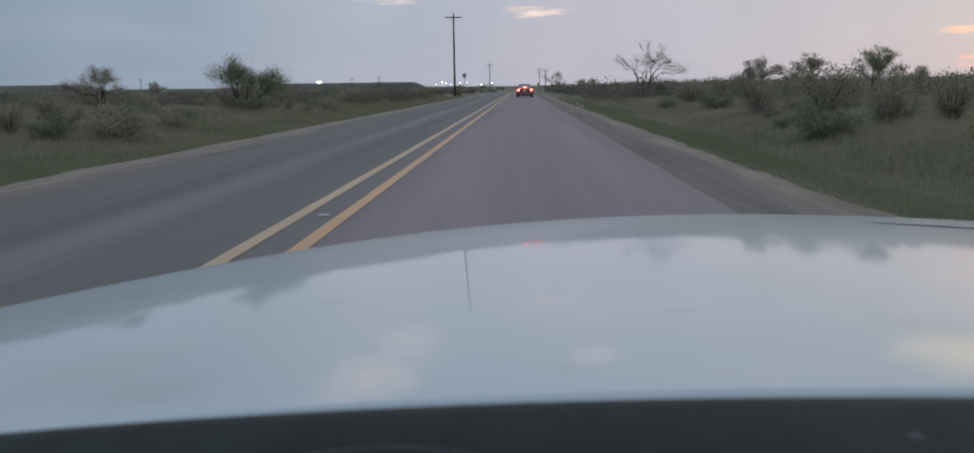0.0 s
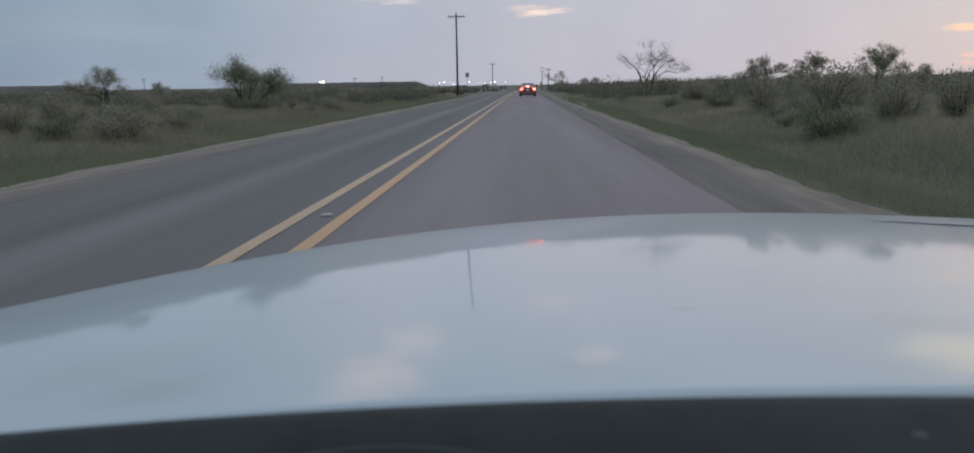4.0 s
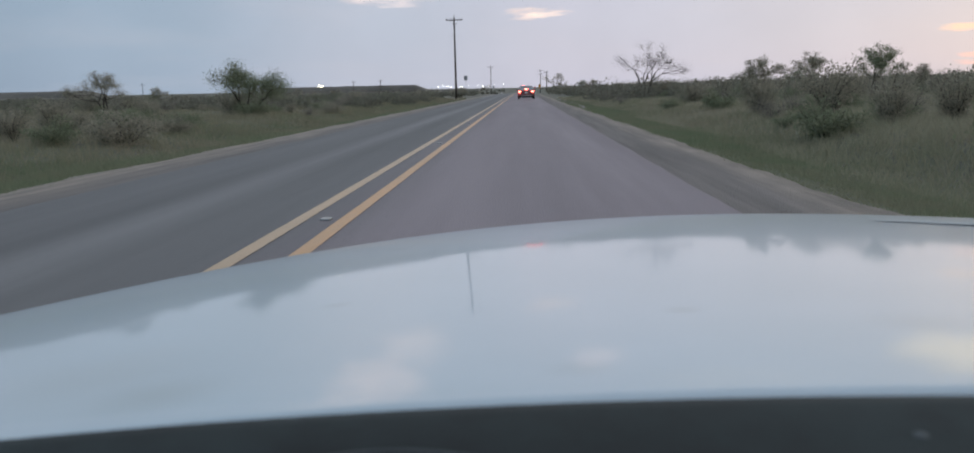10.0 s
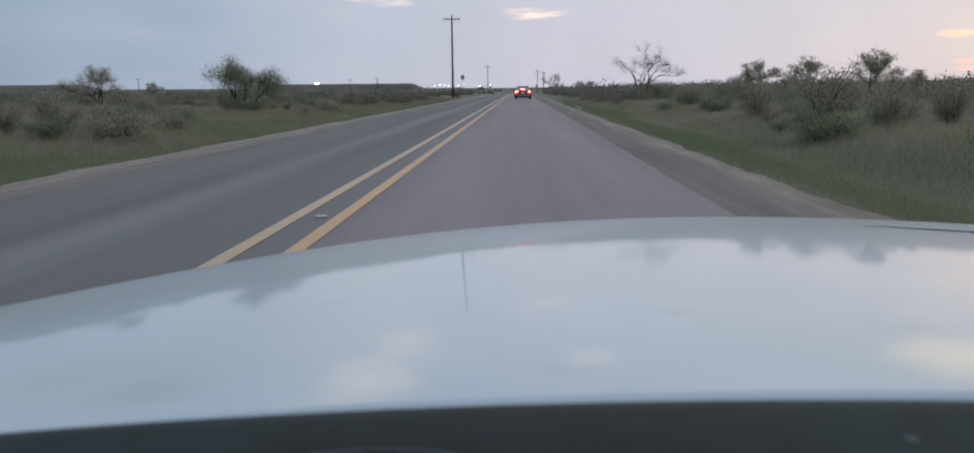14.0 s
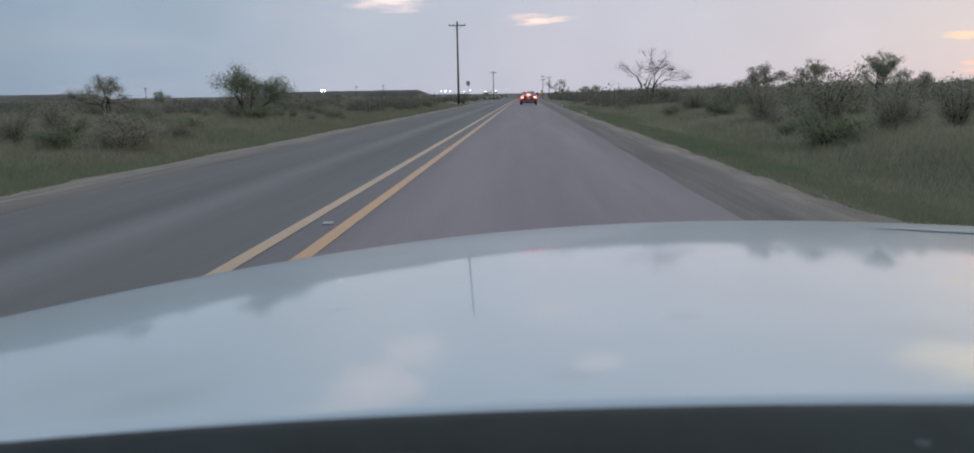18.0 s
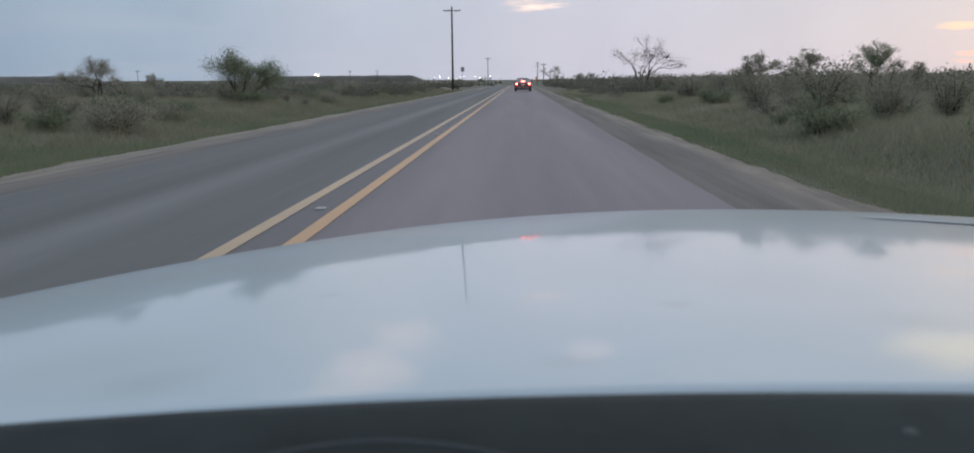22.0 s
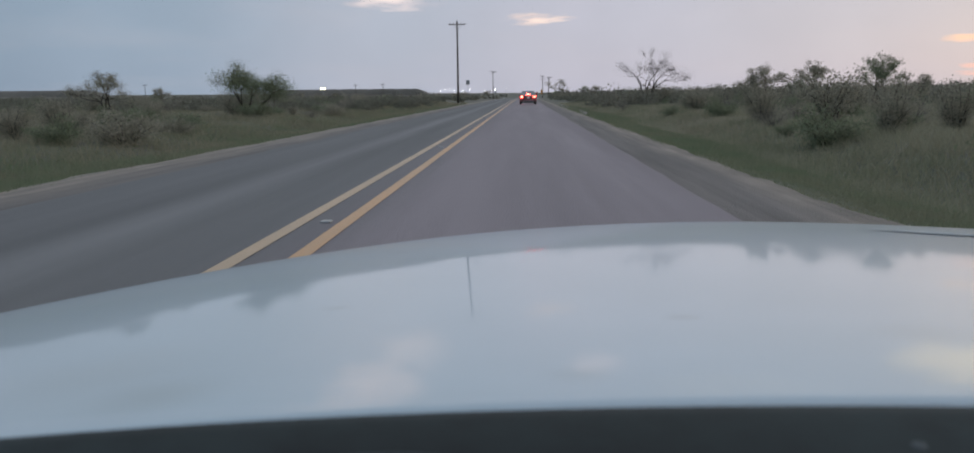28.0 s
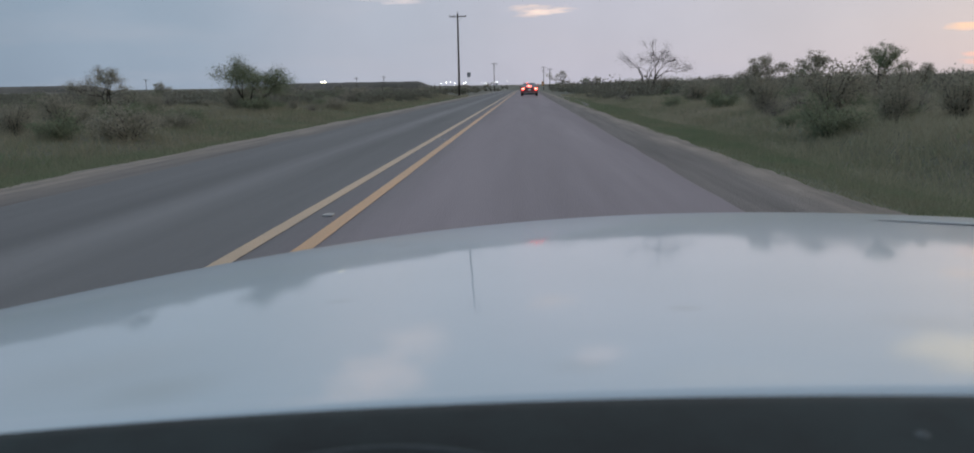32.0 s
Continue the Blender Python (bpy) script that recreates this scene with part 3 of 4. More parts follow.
def loft(sections, mat, name):
    """A skin over rows of points, each row as long as the next."""
    n = len(sections[0])
    verts = [p for row in sections for p in row]
    faces = [(j * n + i, j * n + i + 1, (j + 1) * n + i + 1, (j + 1) * n + i) for j in range(len(sections) - 1) for i in range(n - 1)]
    return mesh_of(name, verts, faces, mat, True)


for side in (-1, 1):
    rows = []
    for j in range(31):
        t = j / 30
        u = side * 0.985
        y = hood_rear(CAR_X + u) + 0.02 + (1.68 - 0.22 * u * u - hood_rear(CAR_X + u)) * t
        top = hood_z(CAR_X + u, y) - 0.052
        arch = 0.42 * math.sqrt(max(0.0, 1 - ((y - 1.05) / 0.44) ** 2)) + 0.30 if abs(y - 1.05) < 0.44 else 0.28
        rows.append([(CAR_X + side * (0.985 + 0.04 * math.sin(math.pi * k / 8)), y, top + (min(arch, top - 0.1) - top) * k / 8) for k in range(9)])
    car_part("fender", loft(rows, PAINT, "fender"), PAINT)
    door_rows = [[(CAR_X + side * (0.985 + 0.04 * math.sin(math.pi * k / 8)), 0.02 - 2.1 * j / 12, 1.02 - 0.74 * k / 8) for k in range(9)] for j in range(13)]
    door = car_part("front_door", loft(door_rows, PAINT, "front_door"), PAINT)
    car_part("door_handle", box(0.04, 0.18, 0.035, (CAR_X + side * 1.0, -0.85, 0.84), 0.012), CHROME)
    for name, y0, y1, t0, t1 in (("door_window", -0.10, -1.02, -0.54, -1.06), ("rear_door_window", -1.12, -2.02, -1.14, -1.86)):
        car_part(name, mesh_of(name, [(CAR_X + side * 0.975, y0, 1.03), (CAR_X + side * 0.975, y1, 1.03), (CAR_X + side * 0.70, t1, 1.40), (CAR_X + side * 0.70, t0, 1.40)], [(0, 1, 2, 3)], DARK_GLASS), DARK_GLASS)
    car_part("middle_pillar", mesh_of("middle_pillar", *tube([(CAR_X + side * 0.97, -1.07, 1.02), (CAR_X + side * 0.84, -1.09, 1.23), (CAR_X + side * 0.70, -1.10, 1.41)], [0.05, 0.045, 0.04], 8), BLACK_PLASTIC, True), BLACK_PLASTIC)
    car_part("rear_pillar", loft([[(CAR_X + side * (0.985 - 0.285 * k / 6), -2.02 + 0.16 * k / 6 - (0.93 - 0.17 * k / 6) * j / 6, 1.02 + 0.395 * k / 6 + 0.02 * math.sin(math.pi * j / 6)) for k in range(7)] for j in range(7)], PAINT, "rear_pillar"), PAINT)
    car_part("roof_rail", mesh_of("roof_rail", *tube([(CAR_X + side * 0.70, -0.48, 1.405), (CAR_X + side * 0.71, -1.3, 1.425), (CAR_X + side * 0.70, -2.0, 1.42), (CAR_X + side * 0.69, -2.72, 1.40)], [0.035] * 4, 8), PAINT, True), PAINT)
    car_part("windscreen_pillar", mesh_of("windscreen_pillar", *tube([(CAR_X + side * 0.92, 0.05, 1.04), (CAR_X + side * 0.81, -0.22, 1.22), (CAR_X + side * 0.70, -0.50, 1.41)], [0.045, 0.04, 0.045], 8), PAINT, True), PAINT)
    car_part("tail_lamp", box(0.26, 0.10, 0.20, (CAR_X + side * 0.80, -3.06, 0.86), 0.03), HEAD_GLASS)
    car_part("door_seam", box(0.006, 0.012, 0.66, (CAR_X + side * 1.018, -1.08, 0.66), 0.002), BLACK_PLASTIC)
    car_part("side_mirror", box(0.20, 0.12, 0.16, (CAR_X + side * 1.13, -0.12, 1.08), 0.04), PAINT)
    car_part("headlight", box(0.34, 0.10, 0.16, (CAR_X + side * 0.68, 1.60, 0.70), 0.04), HEAD_GLASS)
    for y in (1.05, -1.75):
        bm = bmesh.new()
        bmesh.ops.create_cone(bm, cap_ends=True, segments=36, radius1=0.36, radius2=0.36, depth=0.24)
        bmesh.ops.bevel(bm, geom=[e for e in bm.edges if len(e.link_faces) == 2 and abs(e.calc_face_angle(0)) > 1], offset=0.04, segments=3, affect="EDGES")
        bmesh.ops.rotate(bm, cent=(0, 0, 0), matrix=Matrix.Rotation(math.pi / 2, 3, "Y"), verts=bm.verts)
        bmesh.ops.translate(bm, vec=(CAR_X + side * 0.86, y, 0.352), verts=bm.verts)
        wheel = car_part("wheel", bm, RUBBER)
        bm = bmesh.new()
        bmesh.ops.create_cone(bm, cap_ends=True, segments=24, radius1=0.22, radius2=0.16, depth=0.05)
        bmesh.ops.rotate(bm, cent=(0, 0, 0), matrix=Matrix.Rotation(side * math.pi / 2, 3, "Y"), verts=bm.verts)
        bmesh.ops.translate(bm, vec=(CAR_X + side * 0.985, y, 0.352), verts=bm.verts)
        part("rim", bm, STEEL, wheel)

nose = [[(CAR_X + u, 1.69 - 0.22 * u * u + 0.05 * math.sin(math.pi * k / 10), 0.30 + (hood_z(CAR_X + u, 1.70 - 0.22 * u * u) - 0.075 - 0.30) * k / 10) for k in range(11)]
        for u in [-0.98 + 0.098 * i for i in range(21)]]
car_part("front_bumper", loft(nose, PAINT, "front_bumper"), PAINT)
car_part("grille", box(1.0, 0.05, 0.16, (CAR_X, 1.70, 0.62), 0.02), BLACK_PLASTIC)
rear = [[(CAR_X + u, -3.05 + 0.12 * u * u - 0.10 * math.sin(math.pi * k / 10), 0.30 + 0.72 * k / 10) for k in range(11)] for u in [-0.97 + 0.097 * i for i in range(21)]]
car_part("tailgate", loft(rear, PAINT, "tailgate"), PAINT)
car_part("rear_bumper", box(1.86, 0.16, 0.24, (CAR_X, -3.08, 0.46), 0.06), PAINT)
car_part("boot_lid", box(1.80, 0.20, 0.02, (CAR_X, -2.98, 1.02), 0.008), PAINT)
for side in (-1, 1):
    qr = [[(CAR_X + side * (0.985 + 0.04 * math.sin(math.pi * k / 8)), -2.08 - 0.87 * j / 8, 1.02 - 0.74 * k / 8) for k in range(9)] for j in range(9)]
    car_part("rear_quarter", loft(qr, PAINT, "rear_quarter"), PAINT)
roof_rows = [[(CAR_X + 0.70 * math.sin(a) / math.sin(1.4), -0.50 - 2.24 * j / 10 + 0.06 * math.cos(a), 1.395 + 0.055 * math.cos(a) + 0.03 * math.sin(math.pi * j / 10)) for a in [-1.4 + 0.28 * i for i in range(11)]] for j in range(11)]
car_part("roof", loft(roof_rows, PAINT, "roof"), PAINT)
lining = [[(x, y, z - 0.03) for x, y, z in row] for row in roof_rows]
car_part("headlining", loft(lining, TRIM_GREY, "headlining"), TRIM_GREY)
car_part("rear_window", mesh_of("rear_window", [(CAR_X - 0.9, -3.0, 1.03), (CAR_X + 0.9, -3.0, 1.03), (CAR_X + 0.68, -2.70, 1.405), (CAR_X - 0.68, -2.70, 1.405)], [(0, 1, 2, 3)], DARK_GLASS), DARK_GLASS)


def dash_edge(x):
    """Where the dashboard meets the glass: y and z along the car's width."""
    v = x + 0.01
    y = 0.2255 - 0.55 * v * v if abs(v) < 0.3 else 0.176 - 0.22 * (abs(v) - 0.3)
    return y, 1.108 + (0.045 if x > 0 else 0.044) * max(-0.25, min(0.25, x)) + 0.05 * min(0.06, x * x)


def screen_base(x):
    return dash_edge(x)[0] + 0.046


scr = []
for k in range(9):
    t = k / 8
    scr.append([(CAR_X + u * (0.90 - 0.22 * t), screen_base(CAR_X + u * 0.90) * (1 - t) + (-0.44 - 0.05 * u * u) * t, 1.092 - 0.02 * u * u + (1.435 - 1.092) * t) for u in [-1 + i / 10 for i in range(21)]])
windscreen = car_part("windscreen", loft(scr, GLASS, "windscreen"), GLASS, "clear windscreen glass")
windscreen.visible_shadow = False
# dashboard top: runs from under the glass back below the eye
dash = []
for back, drop in ((-0.004, 0.03), (-0.002, 0.010), (0.001, 0.004), (0.006, 0.001), (0.014, 0.0), (0.03, 0.002), (0.06, 0.004), (0.12, 0.005), (0.25, 0.008), (0.40, 0.02), (0.46, 0.08), (0.46, 0.34)):
    row = []
    for i in range(121):
        x = CAR_X + 0.90 * (-1 + i / 60)
        y, z = dash_edge(x)
        row.append((x, y - back, z - drop))
    dash.append(row)
car_part("dashboard", loft(dash, BLACK_PLASTIC, "dashboard"), BLACK_PLASTIC, "mottled black plastic dashboard top")
cowl = [[(CAR_X + 0.93 * (-1 + i / 20), hood_rear(CAR_X + 0.93 * (-1 + i / 20)) + dy, 1.090 + dz - 0.02 * (-1 + i / 20) ** 2) for i in range(41)] for dy, dz in ((0.07, -0.05), (0.03, -0.028), (0.02, -0.012))]
car_part("cowl_panel", loft(cowl, BLACK_PLASTIC, "cowl_panel"), BLACK_PLASTIC)
# raised rib of the defroster outlet, a seam and a light sensor on the dashboard
def dash_line(name, pts, r):
    run = []
    for x, y in pts:
        run.append((x, y, dash_edge(x)[1] - 0.0020 - 0.6 * r))
    return car_part(name, mesh_of(name, *tube(run, [r] * len(run), 6), RIB, True), RIB)


dash_line("defroster_rib", [(-0.085 + 0.0925 * i / 16, 0.178 + 0.017 * math.sin(math.pi * i / 16)) for i in range(17)], 0.0009)
bm = bmesh.new()
bmesh.ops.create_uvsphere(bm, u_segments=20, v_segments=10, radius=0.0035)
bmesh.ops.translate(bm, vec=(0.100, 0.190, dash_edge(0.100)[1] - 0.0048), verts=bm.verts)
car_part("light_sensor", bm, RIB, "small round sensor dome")
car_part("floor_pan", box(1.7, 4.1, 0.06, (CAR_X, -0.85, 0.30), 0.02), BLACK_PLASTIC)
car_part("seat_back", box(0.52, 0.14, 0.62, (CAR_X - 0.42, -0.95, 0.86), 0.05), BLACK_PLASTIC)
car_part("seat_back", box(0.52, 0.14, 0.62, (CAR_X + 0.42, -0.95, 0.86), 0.05), BLACK_PLASTIC)


# ---- vehicles ahead ----
def vehicle(name, at, label, paint, wide, long_, high, belt, suv):
    """A car seen mostly from behind; its tail is at y = 0 of its own axes and it faces along y."""
    e = thing(name, at, label, "car", "vehicles ahead")
    hw = wide / 2
    prof = ([(0.02, 0.30), (-0.02, 0.55), (0.02, belt), (0.5, belt + 0.04)] if not suv else [(0.02, 0.34), (-0.02, 0.6), (0.0, belt), (0.2, belt + 0.02)])
    tail = prof + [(long_ * 0.55, belt + 0.02), (long_ - 0.5, belt - 0.12), (long_, 0.62), (long_ + 0.02, 0.30)]
    rows = []
    for i in range(9):
        u = -1 + i / 4
        bulge = 1 - 0.10 * abs(u) ** 3
        rows.append([(u * hw * (1 - 0.06 * max(0, (z - 0.7))), y + 0.16 * u * u * (1 if y < long_ / 2 else -1), 0.30 + (z - 0.30) * bulge) for y, z in tail])
    part("body", loft(rows, paint, "body"), paint, e)
    sides = [[(s * hw * 0.985, y + 0.16 * (1 if y < long_ / 2 else -1), 0.28 + (0.30 + (z - 0.30) * 0.9 - 0.28) * k) for y, z in tail] for s in (-1, 1) for k in (0, 1)]
    part("side_panel", loft(sides[:2], paint, "side_panel"), paint, e)
    part("side_panel", loft(sides[2:], paint, "side_panel"), paint, e)
    r0, r1, r2, r3 = ((0.55, 1.25, long_ - 2.1, long_ - 1.25) if not suv else (0.12, 0.45, long_ - 2.0, long_ - 1.3))
    bx, tx = hw * 0.90, hw * 0.68
    part("roof", loft([[(-tx, r1, high - 0.05), (-tx * 0.6, r1 - 0.03, high), (0, r1 - 0.04, high + 0.015), (tx * 0.6, r1 - 0.03, high), (tx, r1, high - 0.05)],
                       [(-tx, r2, high - 0.05), (-tx * 0.6, r2, high), (0, r2, high + 0.02), (tx * 0.6, r2, high), (tx, r2, high - 0.05)]], paint, "roof"), paint, e)
    part("rear_window", mesh_of("rear_window", [(-bx * 0.92, r0, belt + 0.03), (bx * 0.92, r0, belt + 0.03), (tx * 0.95, r1, high - 0.05), (-tx * 0.95, r1, high - 0.05)], [(0, 1, 2, 3)], CAR_GLASS), CAR_GLASS, e)
    part("windscreen", mesh_of("windscreen", [(-bx * 0.92, r3, belt + 0.03), (bx * 0.92, r3, belt + 0.03), (tx * 0.95, r2, high - 0.05), (-tx * 0.95, r2, high - 0.05)], [(3, 2, 1, 0)], DARK_GLASS), DARK_GLASS, e)
    for s in (-1, 1):
        part("side_window", mesh_of("side_window", [(s * bx, r0, belt), (s * bx, r3, belt), (s * tx, r2, high - 0.06), (s * tx, r1, high - 0.06)], [(0, 1, 2, 3)], DARK_GLASS), DARK_GLASS, e)
        lx = s * hw * 0.74
        lens = part("tail_lamp", box(hw * 0.27, 0.10, 0.13 if not suv else 0.26, (lx, 0.07, belt - 0.17 if not suv else belt - 0.12), 0.03), TAIL_RED, e, "glowing red tail lamp")
        part("wing_mirror", box(0.18, 0.10, 0.13, (s * (hw + 0.07), long_ - 1.7, belt + 0.08), 0.03), paint, e)
        for y in (0.85, long_ - 0.85):
            bm = bmesh.new()
            bmesh.ops.create_cone(bm, cap_ends=True, segments=20, radius1=0.32, radius2=0.32, depth=0.21)
            bmesh.ops.rotate(bm, cent=(0, 0, 0), matrix=Matrix.Rotation(math.pi / 2, 3, "Y"), verts=bm.verts)
            bmesh.ops.translate(bm, vec=(s * (hw - 0.12), y, 0.322), verts=bm.verts)
            wheel = part("wheel", bm, RUBBER, e)
            part("rim", box(0.02, 0.34, 0.34, (s * (hw - 0.01), y, 0.322), 0.008), STEEL, wheel)
    part("brake_lamp", box(0.34, 0.05, 0.09, (0, r0 + 0.08 if not suv else r1 - 0.02, belt + 0.11 if not suv else high - 0.07), 0.015), TAIL_RED, e, "glowing red middle brake lamp")
    part("bumper", box(wide * 0.94, 0.16, 0.20, (0, 0.02, 0.43), 0.05), paint, e)
    part("lower_valance", box(wide * 0.90, 0.30, 0.20, (0, 0.16, 0.27), 0.04), BLACK_PLASTIC, e)
    part("boot_lid", box(wide * 0.62, 0.06, belt - 0.62, (0, -0.01, (belt + 0.52) / 2), 0.03), paint, e)
    for s in (-1, 1):
        part("rear_pillar", loft([[(s * bx * 0.93, r0 - 0.02, belt), (s * bx, r0 + 0.10, belt)], [(s * tx * 0.96, r1 - 0.02, high - 0.045), (s * (tx + 0.01), r1 + 0.10, high - 0.05)]], paint, "rear_pillar"), paint, e)
        part("exhaust", box(0.12, 0.08, 0.06, (s * hw * 0.55, 0.0, 0.24), 0.02), STEEL, e)
    part("bumper_trim", box(wide * 0.62, 0.05, 0.06, (0, -0.075, 0.36), 0.015), STEEL, e)
    part("licence_plate", box(0.31, 0.015, 0.155, (0, -0.052, 0.70), 0.004), SIGN_WHITE, e, "pale plate with illegible bars")
    return e


vehicle("sedan", (0.42, 85.0, 0.012), "dark maroon sedan tinted red by its lit brake lamps, standing in the lane ahead", SEDAN_GLOW_PAINT, 1.84, 4.8, 1.46, 0.96, False)
vehicle("suv", (0.35, 190.0, -0.12), "dark grey sport utility car ahead of the sedan", SUV_PAINT, 1.95, 4.7, 1.85, 1.10, True)


# ---- poles and signs ----
def utility_pole(at, high, arms=1, turn=0.0, group="roadside poles"):
    e = thing("utility_pole", at, "dark weathered wooden utility pole with crossarm", "utility pole", group, turn)
    bar("shaft", [(0, 0, -0.4), (0.01, 0, high * 0.5), (0, 0, high)], [0.17, 0.14, 0.11], POLE_WOOD, e, 12)
    for a in range(arms):
        z = high - 0.45 - 1.5 * a
        part("crossarm", box(2.5, 0.10, 0.13, (0, 0.16, z), 0.012), POLE_WOOD, e)
        for s in (-1, 1):
            bar("arm_brace", [(s * 0.75, 0.20, z - 0.04), (0, 0.17, z - 0.75)], [0.018, 0.018], STEEL, e, 6)
        for x in (-1.15, -0.55, 0.55, 1.15):
            bar("insulator", [(x, 0.16, z + 0.06), (x, 0.16, z + 0.11), (x, 0.16, z + 0.16), (x, 0.16, z + 0.24)], [0.02, 0.06, 0.045, 0.03], PORCELAIN, e, 8)
    bar("top_insulator", [(0, 0, high), (0, 0, high + 0.12), (0, 0, high + 0.24)], [0.03, 0.055, 0.03], PORCELAIN, e, 8)
    return e


def on_land(x, y, sink=0.0):
    return (x, y, land_z(x, y) - sink)


for x, y, h, arms in ((-9.9, 118, 12.2, 1), (-11.8, 300, 10.6, 1), (-9.6, -95, 10.6, 1), (-9.8, -208, 10.6, 1), (-9.8, -320, 10.6, 1), (8.6, 372, 10.6, 2), (9.8, 318, 8.5, 1)):
    utility_pole(on_land(x, y), h, arms)
for x, y, h in ((-196, 400, 8.2), (-136, 400, 8.8), (-86, 400, 7.4), (-72, 400, 8.0)):
    utility_pole(on_land(x, y), h, 1, 25.0, "far poles")


def road_sign(name, at, label, category, high, turn, build):
    e = thing(name, at, label, category, "", turn)
    bar("post", [(0, 0, -0.3), (0, 0, high)], [0.032, 0.032], STEEL, e, 8)
    build(e, high)
    return e


def plate(pts, thick_=0.006, y=0.0):
    bm = bmesh.new()
    vs = [bm.verts.new((x, y, z)) for x, z in pts]
    f = bm.faces.new(vs)
    out = bmesh.ops.extrude_face_region(bm, geom=[f])
    bmesh.ops.translate(bm, vec=(0, thick_, 0), verts=[v for v in out["geom"] if isinstance(v, bmesh.types.BMVert)])
    bmesh.ops.recalc_face_normals(bm, faces=bm.faces)
    return bm


def rounded(w, h, r, cz, n=4):
    pts = []
    for cx, cy, a0 in ((w / 2 - r, h / 2 - r, 0), (-w / 2 + r, h / 2 - r, 90), (-w / 2 + r, -h / 2 + r, 180), (w / 2 - r, -h / 2 + r, 270)):
        for i in range(n + 1):
            a = radians(a0 + 90 * i / n)
            pts.append((cx + r * math.cos(a), cz + cy + r * math.sin(a)))
    return pts


def grey_back(e, high):
    part("sign_plate", plate(rounded(0.61, 0.76, 0.05, high - 0.36), 0.006, 0.04), SIGN_BACK, e, "bare grey back of the sign")
    for dz in (0.2, 0.55):
        part("clamp", box(0.10, 0.05, 0.03, (0, 0.018, high - dz), 0.006), STEEL, e)


def curve_sign(e, high):
    c = high - 0.10
    part("warning_plate", plate([(0.54, c), (0, c + 0.54), (-0.54, c), (0, c - 0.54)], 0.006, -0.045), SIGN_YELLOW, e, "orange-yellow diamond")
    part("arrow", plate([(0.10, c - 0.27), (0.17, c - 0.27), (0.17, c + 0.02), (-0.07, c + 0.20), (0.00, c + 0.27), (-0.26, c + 0.27), (-0.22, c + 0.03), (-0.13, c + 0.12), (0.09, c - 0.03)], 0.004, -0.050), SIGN_BLACK, e, "black bent arrow")
    part("speed_plate", plate(rounded(0.46, 0.46, 0.04, c - 0.80), 0.006, -0.045), SIGN_YELLOW, e, "small square plate")
    part("speed_bar", box(0.22, 0.004, 0.16, (0, -0.047, c - 0.80), 0.001), SIGN_BLACK, e)


def stop_sign(e, high):
    c = high - 0.38
    oct_ = lambda r: [(r * math.cos(radians(22.5 + 45 * i)), c + r * math.sin(radians(22.5 + 45 * i))) for i in range(8)]
    part("rim_plate", plate(oct_(0.41), 0.006, -0.040), SIGN_WHITE, e)
    part("face_plate", plate(oct_(0.375), 0.004, -0.045), SIGN_RED, e, "red octagon")
    cu = bpy.data.curves.new("word", "FONT")
    cu.body, cu.size, cu.align_x, cu.align_y, cu.extrude = "STOP", 0.30, "CENTER", "CENTER", 0.001
    cu.materials.append(SIGN_WHITE)
    w = new("word", cu)
    w.parent = e
    w.matrix_basis = pose(0, -0.048, c, 90, 0, 0)


road_sign("speed_sign", on_land(-9.7, 136), "grey back of a road sign on a steel post", "road sign", 3.9, 4, grey_back)
road_sign("speed_sign", on_land(-9.3, 256), "grey back of a road sign on a steel post", "road sign", 3.0, -3, grey_back)
road_sign("curve_sign", on_land(6.3, 288), "orange-yellow curve warning sign with a square plate below", "road sign", 3.0, 0, curve_sign)
road_sign("stop_sign", on_land(5.2, 326), "red octagonal stop sign on a steel post", "road sign", 2.9, 0, stop_sign)
for x, y in ((4.7, 314), (5.4, 317), (-7.6, 314), (-8.3, 317)):
    e = thing("delineator", on_land(x, y), "white delineator post at the crossing", "delineator", "delineators")
    part("post", box(0.10, 0.03, 1.25, (0, 0, 0.60), 0.01), SIGN_WHITE, e)
    part("reflector", box(0.07, 0.01, 0.12, (0, -0.019, 1.08), 0.003), REFLECTOR, e)
# the crossing road
cross_rows = [[(x, CROSS - 4.2, -1.12), (x, CROSS, -1.06), (x, CROSS + 4.2, -1.12)] for x in range(-60, 61, 6)]
tagged(new("crossing_road", loft(cross_rows, ASPHALT, "crossing_road")), "asphalt road crossing at the junction", "road", kind="structure")

# old wire fences on leaning posts, along both sides
def wire_fence(x0, y0, count, step, tall, label):
    fence = thing("fence", (0, 0, 0), label, "fence", "roadside fences")
    prev = None
    for i in range(count):
        y = y0 + i * step
        x = x0 + 0.4 * math.sin(i * 1.7)
        z = land_z(x, y)
        lean = 0.12 * math.sin(i * 2.3)
        bar("post", [(x, y, z - 0.3), (x + lean, y, z + tall + 0.25 * math.sin(i * 3.1))], [0.075, 0.06], DEADWOOD, fence, 8)
        here = [(x + lean * f, y, z + (tall - 0.2) * f) for f in (0.35, 0.65, 0.95)]
        if prev:
            for a, b in zip(prev, here):
                bar("wire", [a, b], [0.006, 0.006], STEEL, fence, 4)
        prev = here


